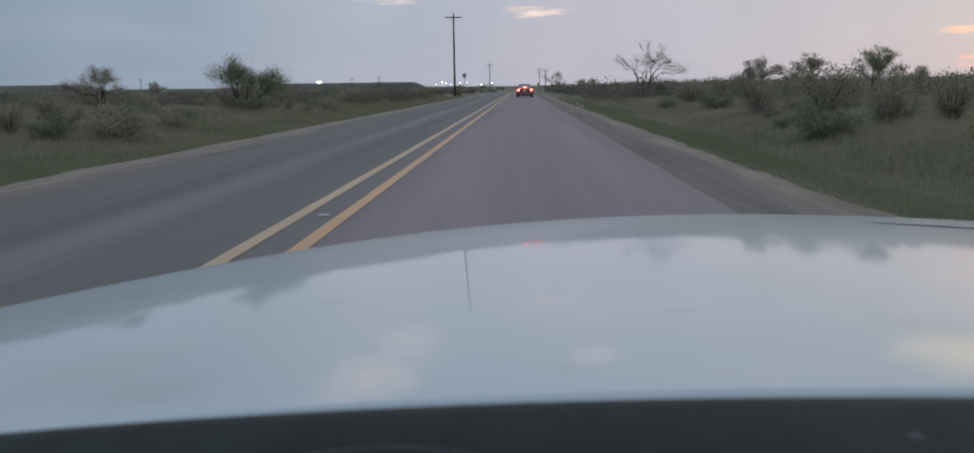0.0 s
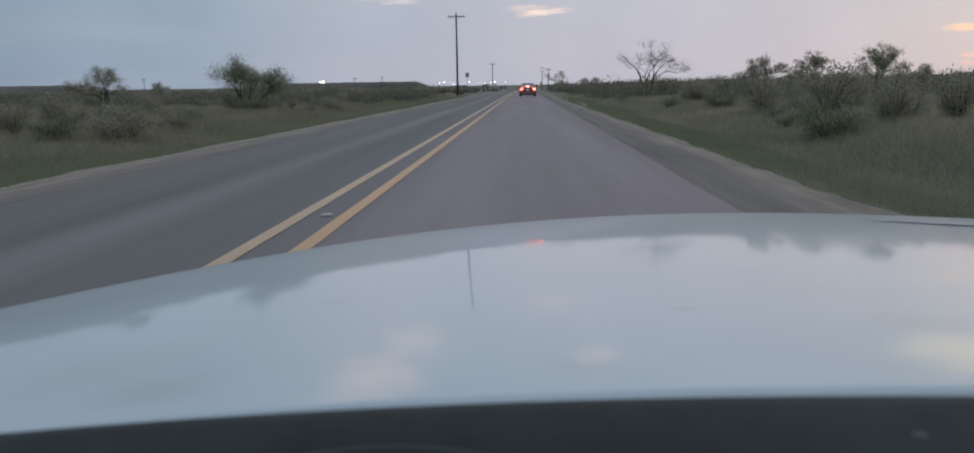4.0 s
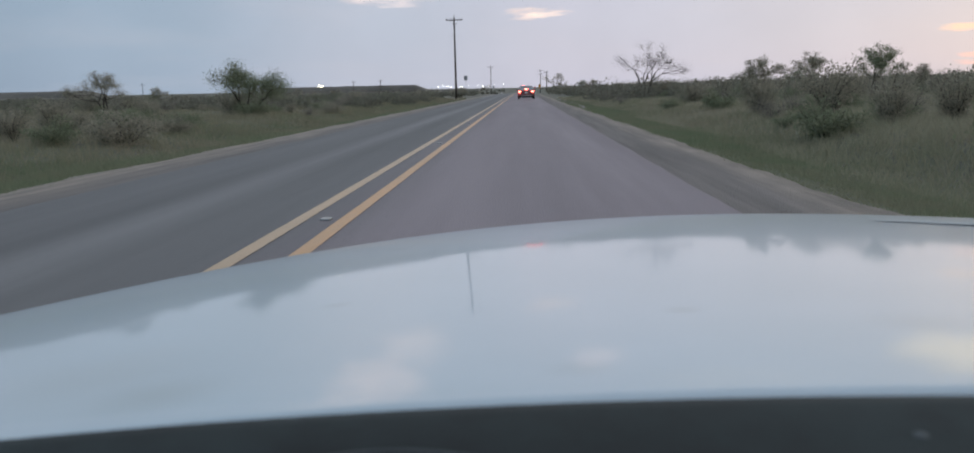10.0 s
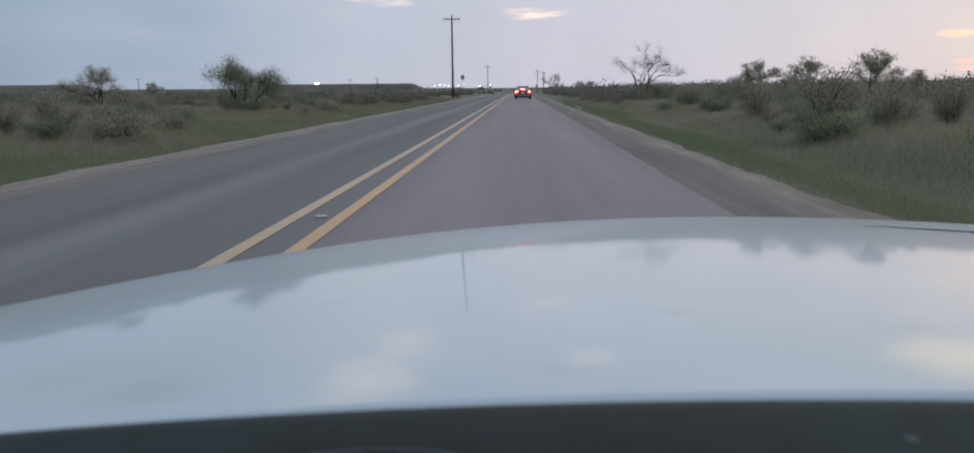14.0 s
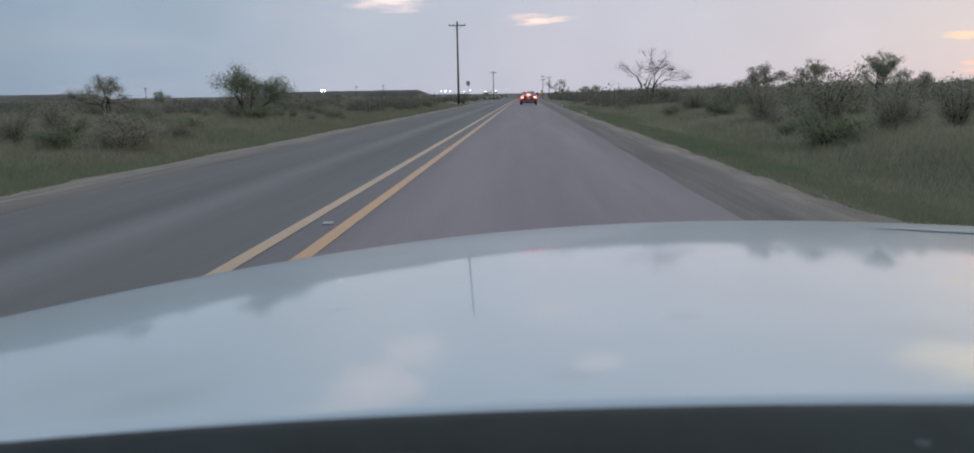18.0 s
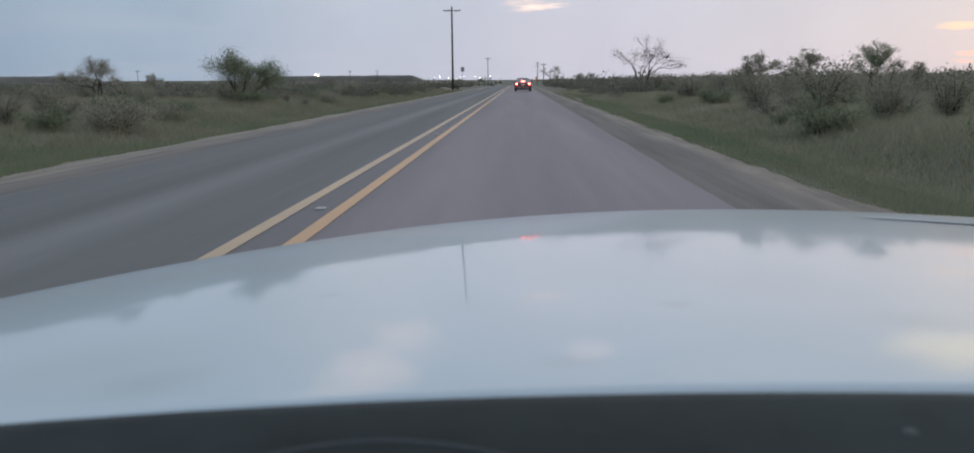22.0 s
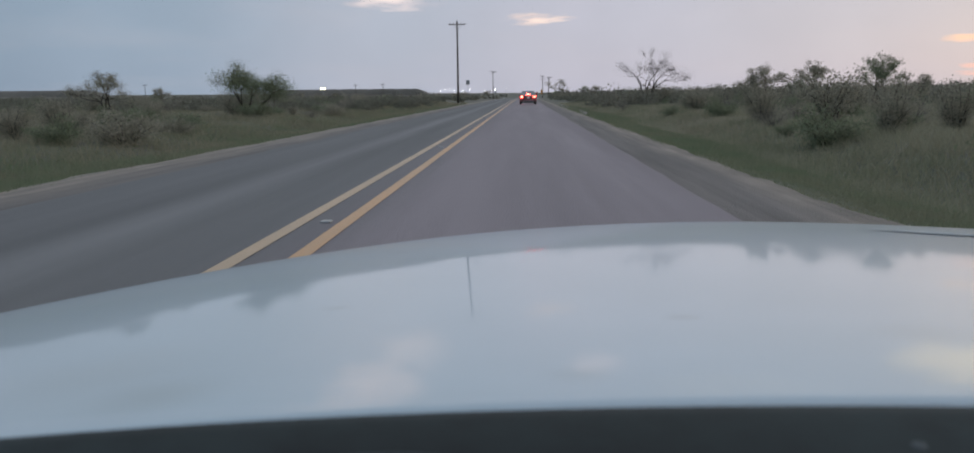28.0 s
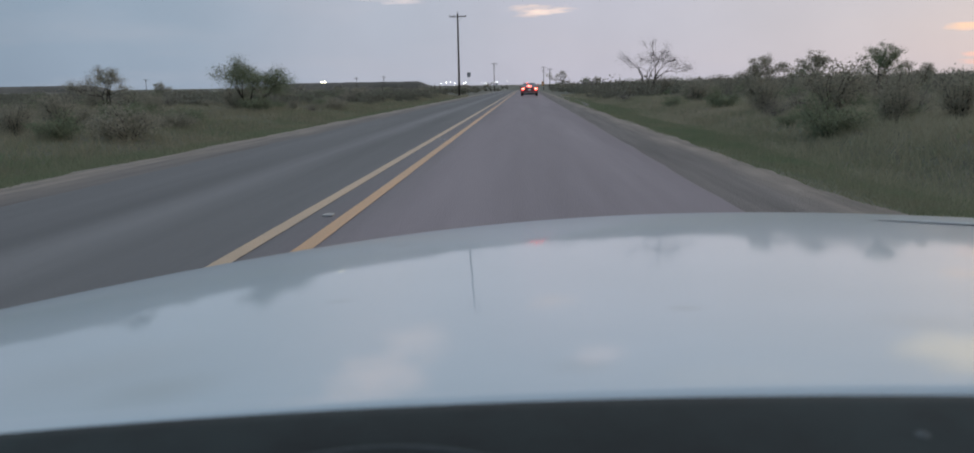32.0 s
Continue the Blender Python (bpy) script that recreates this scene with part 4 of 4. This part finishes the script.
wire_fence(12.5, 128, 22, 5.5, 1.75, "old wire fence on leaning weathered wooden posts")
wire_fence(-17.5, 96, 26, 6.0, 1.6, "sagging wire fence on short weathered posts in the scrub")


# pale broken rocks along the outer edge of the gravel
def rock(at, size, seed):
    rg = np.random.default_rng(seed)
    bm = bmesh.new()
    bmesh.ops.create_icosphere(bm, subdivisions=2, radius=size)
    for v in bm.verts:
        v.co = Vector((v.co.x * 1.3, v.co.y, v.co.z * 0.65)) * (1 + 0.35 * noise.noise(v.co * (2.2 / size) + Vector((seed, 0, 0))))
    bmesh.ops.rotate(bm, cent=(0, 0, 0), matrix=Matrix.Rotation(rg.uniform(0, 6.28), 3, "Z"), verts=bm.verts)
    ob = part("rock", bm, ROCK)
    ob.location = at
    return tagged(ob, "pale broken limestone rock at the edge of the gravel", "rock", "verge rocks")


for i in range(16):
    x, y = 3.7 + 0.55 * abs(math.sin(i * 2.9)), 48 + i * 2.3 + 0.8 * math.sin(i * 5.1)
    rock((x, y, land_z(x, y) + 0.03), 0.09 + 0.07 * abs(math.sin(i * 1.3)), i + 1)

# ---- distance: spoil mounds and plant lights ----
def mound(name, cx, cy, lx, ly, high, top, label, turn=0.0):
    nx, ny = 40, 14
    verts, faces = [], []
    base = land_z(cx, cy) - 6
    ca, sa = math.cos(radians(turn)), math.sin(radians(turn))
    for j in range(ny + 1):
        for i in range(nx + 1):
            u, v = -1 + 2 * i / nx, -1 + 2 * j / ny
            edge = min(1.0, (1 - max(abs(u), abs(v)) + 0.02 * noise.noise(Vector((u * 4, v * 4, cx)))) / top)
            z = base + (high + 6) * max(0.0, edge) ** 0.8 + 0.5 * noise.noise(Vector((u * 9, v * 9, 1))) * max(0.0, edge)
            x, y = u * lx, v * ly
            verts.append((cx + x * ca - y * sa, cy + x * sa + y * ca, z))
    for j in range(ny):
        for i in range(nx):
            a = j * (nx + 1) + i
            faces.append((a, a + 1, a + nx + 2, a + nx + 1))
    return tagged(new(name, mesh_of(name, verts, faces, SPOIL, True)), label, "hill", kind="structure")


mound("far_mound", -716, 1150, 92, 70, 9.0, 0.4, "flat-topped bare spoil mound on the skyline", 8)
mound("far_bank", -195, 880, 100, 50, 7.2, 0.25, "long flat dark bank of spoil on the skyline", 5)


def lamp_mast(at, high, r, mat, count, label):
    e = thing("light_mast", at, label, "light mast", "plant lights")
    bar("mast", [(0, 0, -1), (0, 0, high)], [0.20, 0.12], STEEL, e, 6)
    for k in range(count):
        bm = bmesh.new()
        bmesh.ops.create_icosphere(bm, subdivisions=2, radius=r)
        bmesh.ops.scale(bm, vec=(1, 0.6, 0.9), verts=bm.verts)
        bmesh.ops.translate(bm, vec=((k - (count - 1) / 2) * r * 3.2, -0.3, high), verts=bm.verts)
        part("lamp_head", bm, mat, e, "glowing floodlight head", True)
    return e


lamp_mast(on_land(-139, 540), 6.4, 0.60, FLOOD, 2, "twin floodlights on a mast over the scrub")
for i, (dx, s) in enumerate(((-62, 0.9), (-57, 1.2), (-48, 0.9), (-44, 0.8), (-34, 1.2), (-30, 0.9), (-24, 1.0), (-12, 0.8), (-4, 1.3), (3, 0.9), (8, 1.0), (22, 0.7))):
    x, y = dx - 45, 1000 + 18 * math.sin(i * 2.1)
    lamp_mast((x, y, land_z(x, y)), 5.6 + 1.2 * math.sin(i * 1.3), 0.42 * s, FAR_LAMP, 1, "white yard lamp of a distant plant")


# ---- plants ----
def leaf_quads(points, sizes, seed, flat=0.0, broad=0.42):
    """Small pointed leaves, one at each point, turned at random."""
    rg = np.random.default_rng(seed)
    n = len(points)
    a = rg.normal(size=(n, 3))
    a[:, 2] *= 1 - flat
    a /= np.linalg.norm(a, axis=1)[:, None]
    b = np.cross(a, rg.normal(size=(n, 3)))
    b /= np.linalg.norm(b, axis=1)[:, None] + 1e-9
    s = np.asarray(sizes)[:, None]
    p = np.asarray(points)
    verts = np.stack([p - a * s, p + b * s * broad, p + a * s, p - b * s * broad], 1).reshape(-1, 3)
    faces = np.arange(4 * n).reshape(n, 4)
    return verts.tolist(), faces.tolist()


def bush_parts(seed, high, wide, leaves, leaf, mat, wood=BARK, airy=0.5):
    """Stems that fan out from the root, and leaves in uneven clumps along and round them."""
    rg = np.random.default_rng(seed)
    runs, pts, sizes = [], [], []
    clumps = 26
    for k in range(clumps):
        az, out = rg.uniform(0, 2 * math.pi), math.sqrt(rg.uniform(0.02, 1))
        tip = np.array([math.cos(az) * wide / 2 * out, math.sin(az) * wide / 2 * out, high * rg.uniform(0.35, 1.0) * (1 - 0.35 * out * out)])
        mid = tip * 0.5 + np.array([0, 0, high * 0.08]) + rg.normal(size=3) * 0.05 * high
        root = rg.normal(size=3) * 0.05
        root[2] = -0.1
        runs.append(([tuple(root), tuple(mid), tuple(tip)], [0.022 * high / 2, 0.012 * high / 2, 0.003]))
        m = int(leaves / clumps)
        along = rg.uniform(0.0, 1.0, m)[:, None] ** 0.75 * 1.9          # 0 at the root, 1 at the middle, 2 at the tip
        centre = np.where(along < 1, root + (mid - root) * along, mid + (tip - mid) * (along - 1))
        pts.append(centre + rg.normal(size=(m, 3)) * np.array([wide, wide, high]) * 0.066 * (0.6 + airy))
        sizes.append(leaf * rg.uniform(0.6, 1.4, m))
    p = np.concatenate(pts)
    p[:, 2] = np.maximum(p[:, 2], 0.02)
    fol = mesh_of("foliage", *leaf_quads(p, np.concatenate(sizes), seed + 1), mat)
    stem = mesh_of("stem", *tubes(runs, 4), wood)
    return stem, fol


def bush(at, seed, high, wide, leaves, leaf, mat, label, group, name="bush", airy=0.5, wood=BARK):
    e = thing(name, at, label, "bush", group)
    stem, fol = bush_parts(seed, high, wide, leaves, leaf, mat, wood, airy)
    part("stem", stem, wood, e)
    part("foliage", fol, mat, e)
    return e


def branching(seed, high, spread, levels, rg, lean=(0, 0)):
    """A forked trunk with ever thinner limbs; returns the runs and the ends of the twigs."""
    runs, ends = [], []

    def grow(p, d, length, r, level):
        pts, rad = [p], [r]
        q = np.array(p, float)
        d = np.array(d, float)
        for s in range(3):
            d = d + rg.normal(size=3) * 0.16
            d /= np.linalg.norm(d)
            q = q + d * length / 3
            pts.append(tuple(q))
            rad.append(max(0.012, r * (1 - 0.15 * (s + 1))))
        runs.append(([tuple(map(float, a)) for a in pts], rad))
        if level == 0:
            ends.append((q.copy(), d.copy()))
            return
        for k in range(rg.integers(2, 4)):
            w = d + rg.normal(size=3) * spread
            w[2] = w[2] * 0.7 + 0.22
            w /= np.linalg.norm(w)
            grow(tuple(q), w, length * rg.uniform(0.6, 0.85), rad[-1] * 0.75, level - 1)
        if level < levels:
            ends.append((q.copy(), d.copy()))

    for k in range(3):
        az = rg.uniform(0, 2 * math.pi)
        d = np.array([math.cos(az) * 0.5 + lean[0], math.sin(az) * 0.5 + lean[1], 1.0])
        grow((0.06 * math.cos(az), 0.06 * math.sin(az), -0.15), d / np.linalg.norm(d), high * 0.36, 0.045 * high / 2 + 0.03, levels)
    return runs, ends


def tree(at, seed, high, leaves, leaf, mat, wood, label, group, name="tree", levels=3, spread=0.55, lean=(0, 0), puff=0.085):
    rg = np.random.default_rng(seed)
    e = thing(name, at, label, "tree", group)
    runs, ends = branching(seed, high, spread, levels, rg, lean)
    top = max(p[2] for r, _ in runs for p in r)
    k = high / top
    runs = [([(a * k, b * k, c * k if c > 0 else c) for a, b, c in r], rad) for r, rad in runs]
    part("trunk", mesh_of("trunk", *tubes(runs, 5), wood, True), wood, e)
    if leaves:
        per = max(1, leaves // len(ends))
        p = np.concatenate([q * k + rg.normal(size=(per, 3)) * high * puff * np.array([0.6, 0.6, 0.42]) for q, d in ends])
        p[:, 2] = np.maximum(p[:, 2], high * 0.15)
        part("crown", mesh_of("crown", *leaf_quads(p, leaf * rg.uniform(0.6, 1.4, len(p)), seed + 5), mat), mat, e)
    return e


rnd = random.Random(11)


def turned(at, size=1.0, spin=None):
    a = rnd.uniform(0, 360) if spin is None else spin
    return Matrix.LocRotScale(at, Euler((0, 0, radians(a))), None) @ Matrix.Diagonal((size, size, size * rnd.uniform(0.9, 1.12), 1))


def spread_copies(protos, spots):
    for i, (x, y, size) in enumerate(spots):
        src = protos[i % len(protos)]
        c = copy_thing(src, Matrix.Identity(4))
        c.matrix_world = turned(on_land(x, y, 0.03), size)


# shrubs close to the road
near_kinds = [
    bush(on_land(7.2, 19), 21, 1.15, 2.0, 3900, 0.040, LEAF_GREEN, "low green shrub at the edge of the verge", "roadside shrubs"),
    bush(on_land(9.5, 25), 22, 1.9, 2.6, 5100, 0.042, LEAF, "dusty grey-green mesquite shrub", "roadside shrubs"),
    bush(on_land(-11.5, 22), 23, 1.3, 2.6, 4200, 0.042, LEAF, "dusty grey-green low shrub", "roadside shrubs"),
    bush(on_land(11.0, 17), 24, 1.6, 2.4, 4800, 0.022, LEAF_GREY, "leafless grey-brown thorny shrub", "roadside shrubs", airy=0.6, wood=DEADWOOD),
    bush(on_land(-15.0, 30), 25, 1.1, 2.4, 3900, 0.040, LEAF_GREEN, "low green shrub among dry grass", "roadside shrubs"),
]
spots = []
for i in range(130):
    if rnd.random() < 0.5:
        x, y = 6.3 + abs(rnd.gauss(0, 1)) * 7 + rnd.uniform(0, 4), rnd.uniform(6, 75)
        size = rnd.uniform(0.55, 1.05) * (0.75 if x < 8 else 1.0)
    else:
        x, y = -10.2 - abs(rnd.gauss(0, 1)) * 9 - rnd.uniform(0, 3), rnd.uniform(9, 75)
        size = rnd.uniform(0.45, 0.95)
    spots.append((x, y, size))
spots += [(-14.6, 42.0, 1.15), (-16.4, 44.0, 1.0), (-28.6, 51.5, 0.9)]
spread_copies(near_kinds, spots)

far_kinds = [
    bush(on_land(14, 92), 31, 1.9, 3.0, 2600, 0.042, LEAF, "dusty grey-green scrub bush", "scrub bushes"),
    bush(on_land(-17, 95), 32, 1.5, 3.2, 2600, 0.042, LEAF_GREEN, "dull green scrub bush", "scrub bushes"),
    bush(on_land(19, 84), 33, 1.7, 2.6, 2400, 0.034, LEAF_GREY, "grey leafless scrub bush", "scrub bushes", airy=0.55, wood=DEADWOOD),
]
spots, belt = [], []
for i in range(420):
    right = rnd.random() < 0.52
    y = rnd.uniform(40, 340) if rnd.random() < 0.85 else rnd.uniform(-60, 10)
    x = (9 + abs(rnd.gauss(0, 1)) * 28) if right else (-13 - abs(rnd.gauss(0, 1)) * 34)
    spot = (x, y, rnd.uniform(0.6, 1.25) if right else rnd.uniform(0.5, 1.0))
    (spots if 0 < y < 170 and len(spots) < 150 else belt).append(spot)
spread_copies(far_kinds, spots)


def scrub_belt(spots_, seed):
    """Bushes too far off to be told apart, as one mass of leaves in clumps."""
    rg = np.random.default_rng(seed)
    pts, sizes = [], []
    for x, y, size in spots_:
        for k in range(9):
            c = np.array([x, y, land_z(x, y)]) + np.array([rg.normal() * 0.75, rg.normal() * 0.75, rg.uniform(0.3, 1.45)]) * size
            pts.append(c + rg.normal(size=(90, 3)) * np.array([0.30, 0.30, 0.22]) * size)
            sizes.append(rg.uniform(0.04, 0.09, 90))
    return mesh_of("scrub_belt", *leaf_quads(np.concatenate(pts), np.concatenate(sizes), seed + 1), LEAF)


tagged(new("scrub_belt", scrub_belt(belt, 35)), "belt of grey-green scrub bushes far along the road", "scrub", kind="stuff")

# single trees and tall bushes that stand out
tree(on_land(10.8, 70), 41, 4.8, 3600, 0.035, BARK, BARK, "bare dead tree with a fan of grey branches", "roadside trees", "dead_tree", 4, 0.5)
m1 = tree(on_land(14.5, 50), 42, 2.6, 7000, 0.036, LEAF, BARK, "small mesquite tree with feathery crown", "roadside trees")
m2 = tree(on_land(17.0, 47), 43, 2.6, 7000, 0.036, LEAF, BARK, "small mesquite tree with rounded crown", "roadside trees", puff=0.075)
m3 = tree(on_land(19.5, 45), 44, 2.85, 8000, 0.036, LEAF_GREEN, BARK, "green mesquite tree with uneven crown", "roadside trees", puff=0.08)
tree(on_land(-15.2, 43), 49, 2.8, 17000, 0.038, LEAF_GREEN, BARK, "dull green mesquite with a dense rounded crown", "roadside trees", puff=0.15)
tree(on_land(-27.5, 51), 48, 2.6, 8000, 0.038, LEAF, BARK, "thin-crowned mesquite among the low scrub", "roadside trees", puff=0.11)
tree(on_land(-20.0, 62), 45, 1.9, 5000, 0.04, LEAF, BARK, "low spreading mesquite beyond the verge", "roadside trees")
tree(on_land(11.0, 290), 46, 6.5, 5000, 0.08, LEAF, BARK, "leaning wind-blown mesquite near the junction", "roadside trees", lean=(0.4, 0))
for x, y, s, src in ((22.5, 47, 0.82, m1), (-38, 80, 0.8, m1), (-24.6, 70, 0.65, m3), (-52, 96, 0.7, m2), (13.6, 150, 0.9, m2), (16, 205, 1.0, m3), (8.6, 160, 0.55, m1), (-9.9, 127, 0.8, m2), (-13, 300, 1.2, m1), (30, 110, 0.8, m2),
                     (26, 75, 0.75, m3), (-40, 170, 0.8, m1), (-60, 210, 0.8, m2), (12.5, 262, 1.1, m2), (10.5, 275, 0.9, m3), (-55, -40, 1.0, m1), (24, -30, 1.0, m2)):
    c = copy_thing(src, Matrix.Identity(4))
    c.matrix_world = turned(on_land(x, y, 0.05), s)


# grass: verge tufts close by, dry stalks behind them
def blades(count, area, tall, seed, mat, name, label, clump=5):
    """Leaning blades in small tufts, taller in drifts; area gives the spots of the tufts."""
    rg = np.random.default_rng(seed)
    n = count // clump
    xs, ys = area(rg, n)
    tuft = np.array([tall * (0.45 + 0.9 * max(0.0, noise.noise(Vector((x * 0.3, y * 0.16, seed))) + 0.4)) for x, y in zip(xs, ys)]) * rg.uniform(0.6, 1.15, n)
    zs = np.array([land_z(x, y) for x, y in zip(xs, ys)]) - 0.02
    tuft *= np.clip((np.maximum(xs - EDGE_R, EDGE_L - xs) - 0.1) / 1.2, 0.3, 1.0)      # worn short beside the gravel
    x, y, z, h = (np.repeat(v, clump) for v in (xs, ys, zs, tuft))
    m = len(x)
    h = h * rg.uniform(0.5, 1.1, m)
    a, w = rg.uniform(0, 6.28, m), rg.uniform(0.003, 0.008, m) * (1 + np.maximum(y, 0) / 20)
    bx, by = x + rg.normal(size=m) * 0.13, y + rg.normal(size=m) * 0.13
    lx, ly = rg.normal(size=m) * 0.5 * h, rg.normal(size=m) * 0.5 * h
    foot = np.stack([w * np.cos(a), w * np.sin(a), 0 * a], 1)
    base = np.stack([bx, by, z], 1)
    verts = np.stack([base - foot, base + foot, base + np.stack([lx, ly, h], 1)], 1).reshape(-1, 3)
    faces = np.arange(3 * m).reshape(m, 3)
    return tagged(new(name, mesh_of(name, verts.tolist(), faces.tolist(), mat)), label, "grass", kind="stuff")


blades(170000, lambda g, n: (3.45 + np.abs(g.normal(size=n)) * 1.7, 3 + 80 * g.uniform(size=n) ** 1.5), 0.24, 61, GRASS, "verge_grass", "short green grass along the gravel verge")
blades(130000, lambda g, n: (-7.25 - np.abs(g.normal(size=n)) * 2.4, 6 + 90 * g.uniform(size=n) ** 1.4), 0.24, 62, GRASS, "verge_grass", "short green grass along the gravel verge")
blades(36000, lambda g, n: (3.45 + np.abs(g.normal(size=n)) * 1.7, g.uniform(-14, 4, size=n)), 0.24, 66, GRASS, "verge_grass", "short green grass along the gravel verge")
blades(36000, lambda g, n: (-7.25 - np.abs(g.normal(size=n)) * 2.0, g.uniform(-14, 7, size=n)), 0.24, 67, GRASS, "verge_grass", "short green grass along the gravel verge")
blades(260000, lambda g, n: (5.2 + 30 * g.uniform(size=n) ** 1.3, 5 + 110 * g.uniform(size=n) ** 1.3), 0.34, 63, STRAW, "dry_grass", "dry straw-coloured grass between the shrubs")
blades(90000, lambda g, n: (6.0 + 30 * g.uniform(size=n) ** 1.3, 6 + 100 * g.uniform(size=n) ** 1.3), 0.32, 65, OLIVE, "olive_grass", "dull olive grass mixed into the dry stand")
blades(190000, lambda g, n: (-8.4 - 38 * g.uniform(size=n) ** 1.3, 8 + 110 * g.uniform(size=n) ** 1.3), 0.36, 64, OLIVE, "olive_grass", "dull olive and straw-coloured grass between the shrubs")


# scrub that runs on to the skyline
def far_scrub(seed, count, side):
    rg = np.random.default_rng(seed)
    pts, sizes = [], []
    for k in range(count):
        r = 60 * (30 ** rg.uniform())
        az = side * radians(rg.uniform(1.2, 50)) if rg.uniform() < 0.93 else side * radians(rg.uniform(50, 175))
        x, y = r * math.sin(az), r * math.cos(az)
        if EDGE_L - 4 < x < EDGE_R + 4:
            continue
        h = rg.uniform(0.5, 1.5) * (1.25 if side > 0 else 0.8) * (1.3 if rg.uniform() < 0.06 else 1.0)
        wide = h * rg.uniform(1.0, 2.2)
        m = 240 if r < 160 else (100 if r < 400 else 40)
        q = rg.normal(size=(m, 3))
        q *= (rg.uniform(0, 1, m) ** 0.4 / np.linalg.norm(q, axis=1))[:, None]
        q *= np.array([wide * 0.55, wide * 0.55, h * 0.9])
        q[:, 2] = np.abs(q[:, 2])
        q += np.array([x, y, land_z(x, y)])
        pts.append(q)
        sizes.append(np.full(m, (0.05 + 0.03 * h) * (0.6 if r < 160 else 1.0) + r * 0.0004) * rg.uniform(0.6, 1.3, m))
    v, f = leaf_quads(np.concatenate(pts), np.concatenate(sizes), seed + 1, broad=0.8)
    return mesh_of("scrub", v, f, SCRUB_FAR)


tagged(new("scrub", far_scrub(71, 3400, 1)), "dense low scrub running to the skyline", "scrub", kind="stuff")
tagged(new("scrub", far_scrub(72, 3400, -1)), "dense low scrub running to the skyline", "scrub", kind="stuff")

# ---- small things on the road ----
for y in (7.2, 17.5, 27.5, 37.5, 47.5):
    e = thing("road_stud", (-1.875, y, 0.008), "pale worn road stud between the yellow lines", "road stud", "road studs")
    part("housing", box(0.10, 0.10, 0.022, (0, 0, 0.010), 0.008), REFLECTOR, e)
    part("lens", box(0.08, 0.012, 0.012, (0, -0.047, 0.012), 0.003), HEAD_GLASS, e)
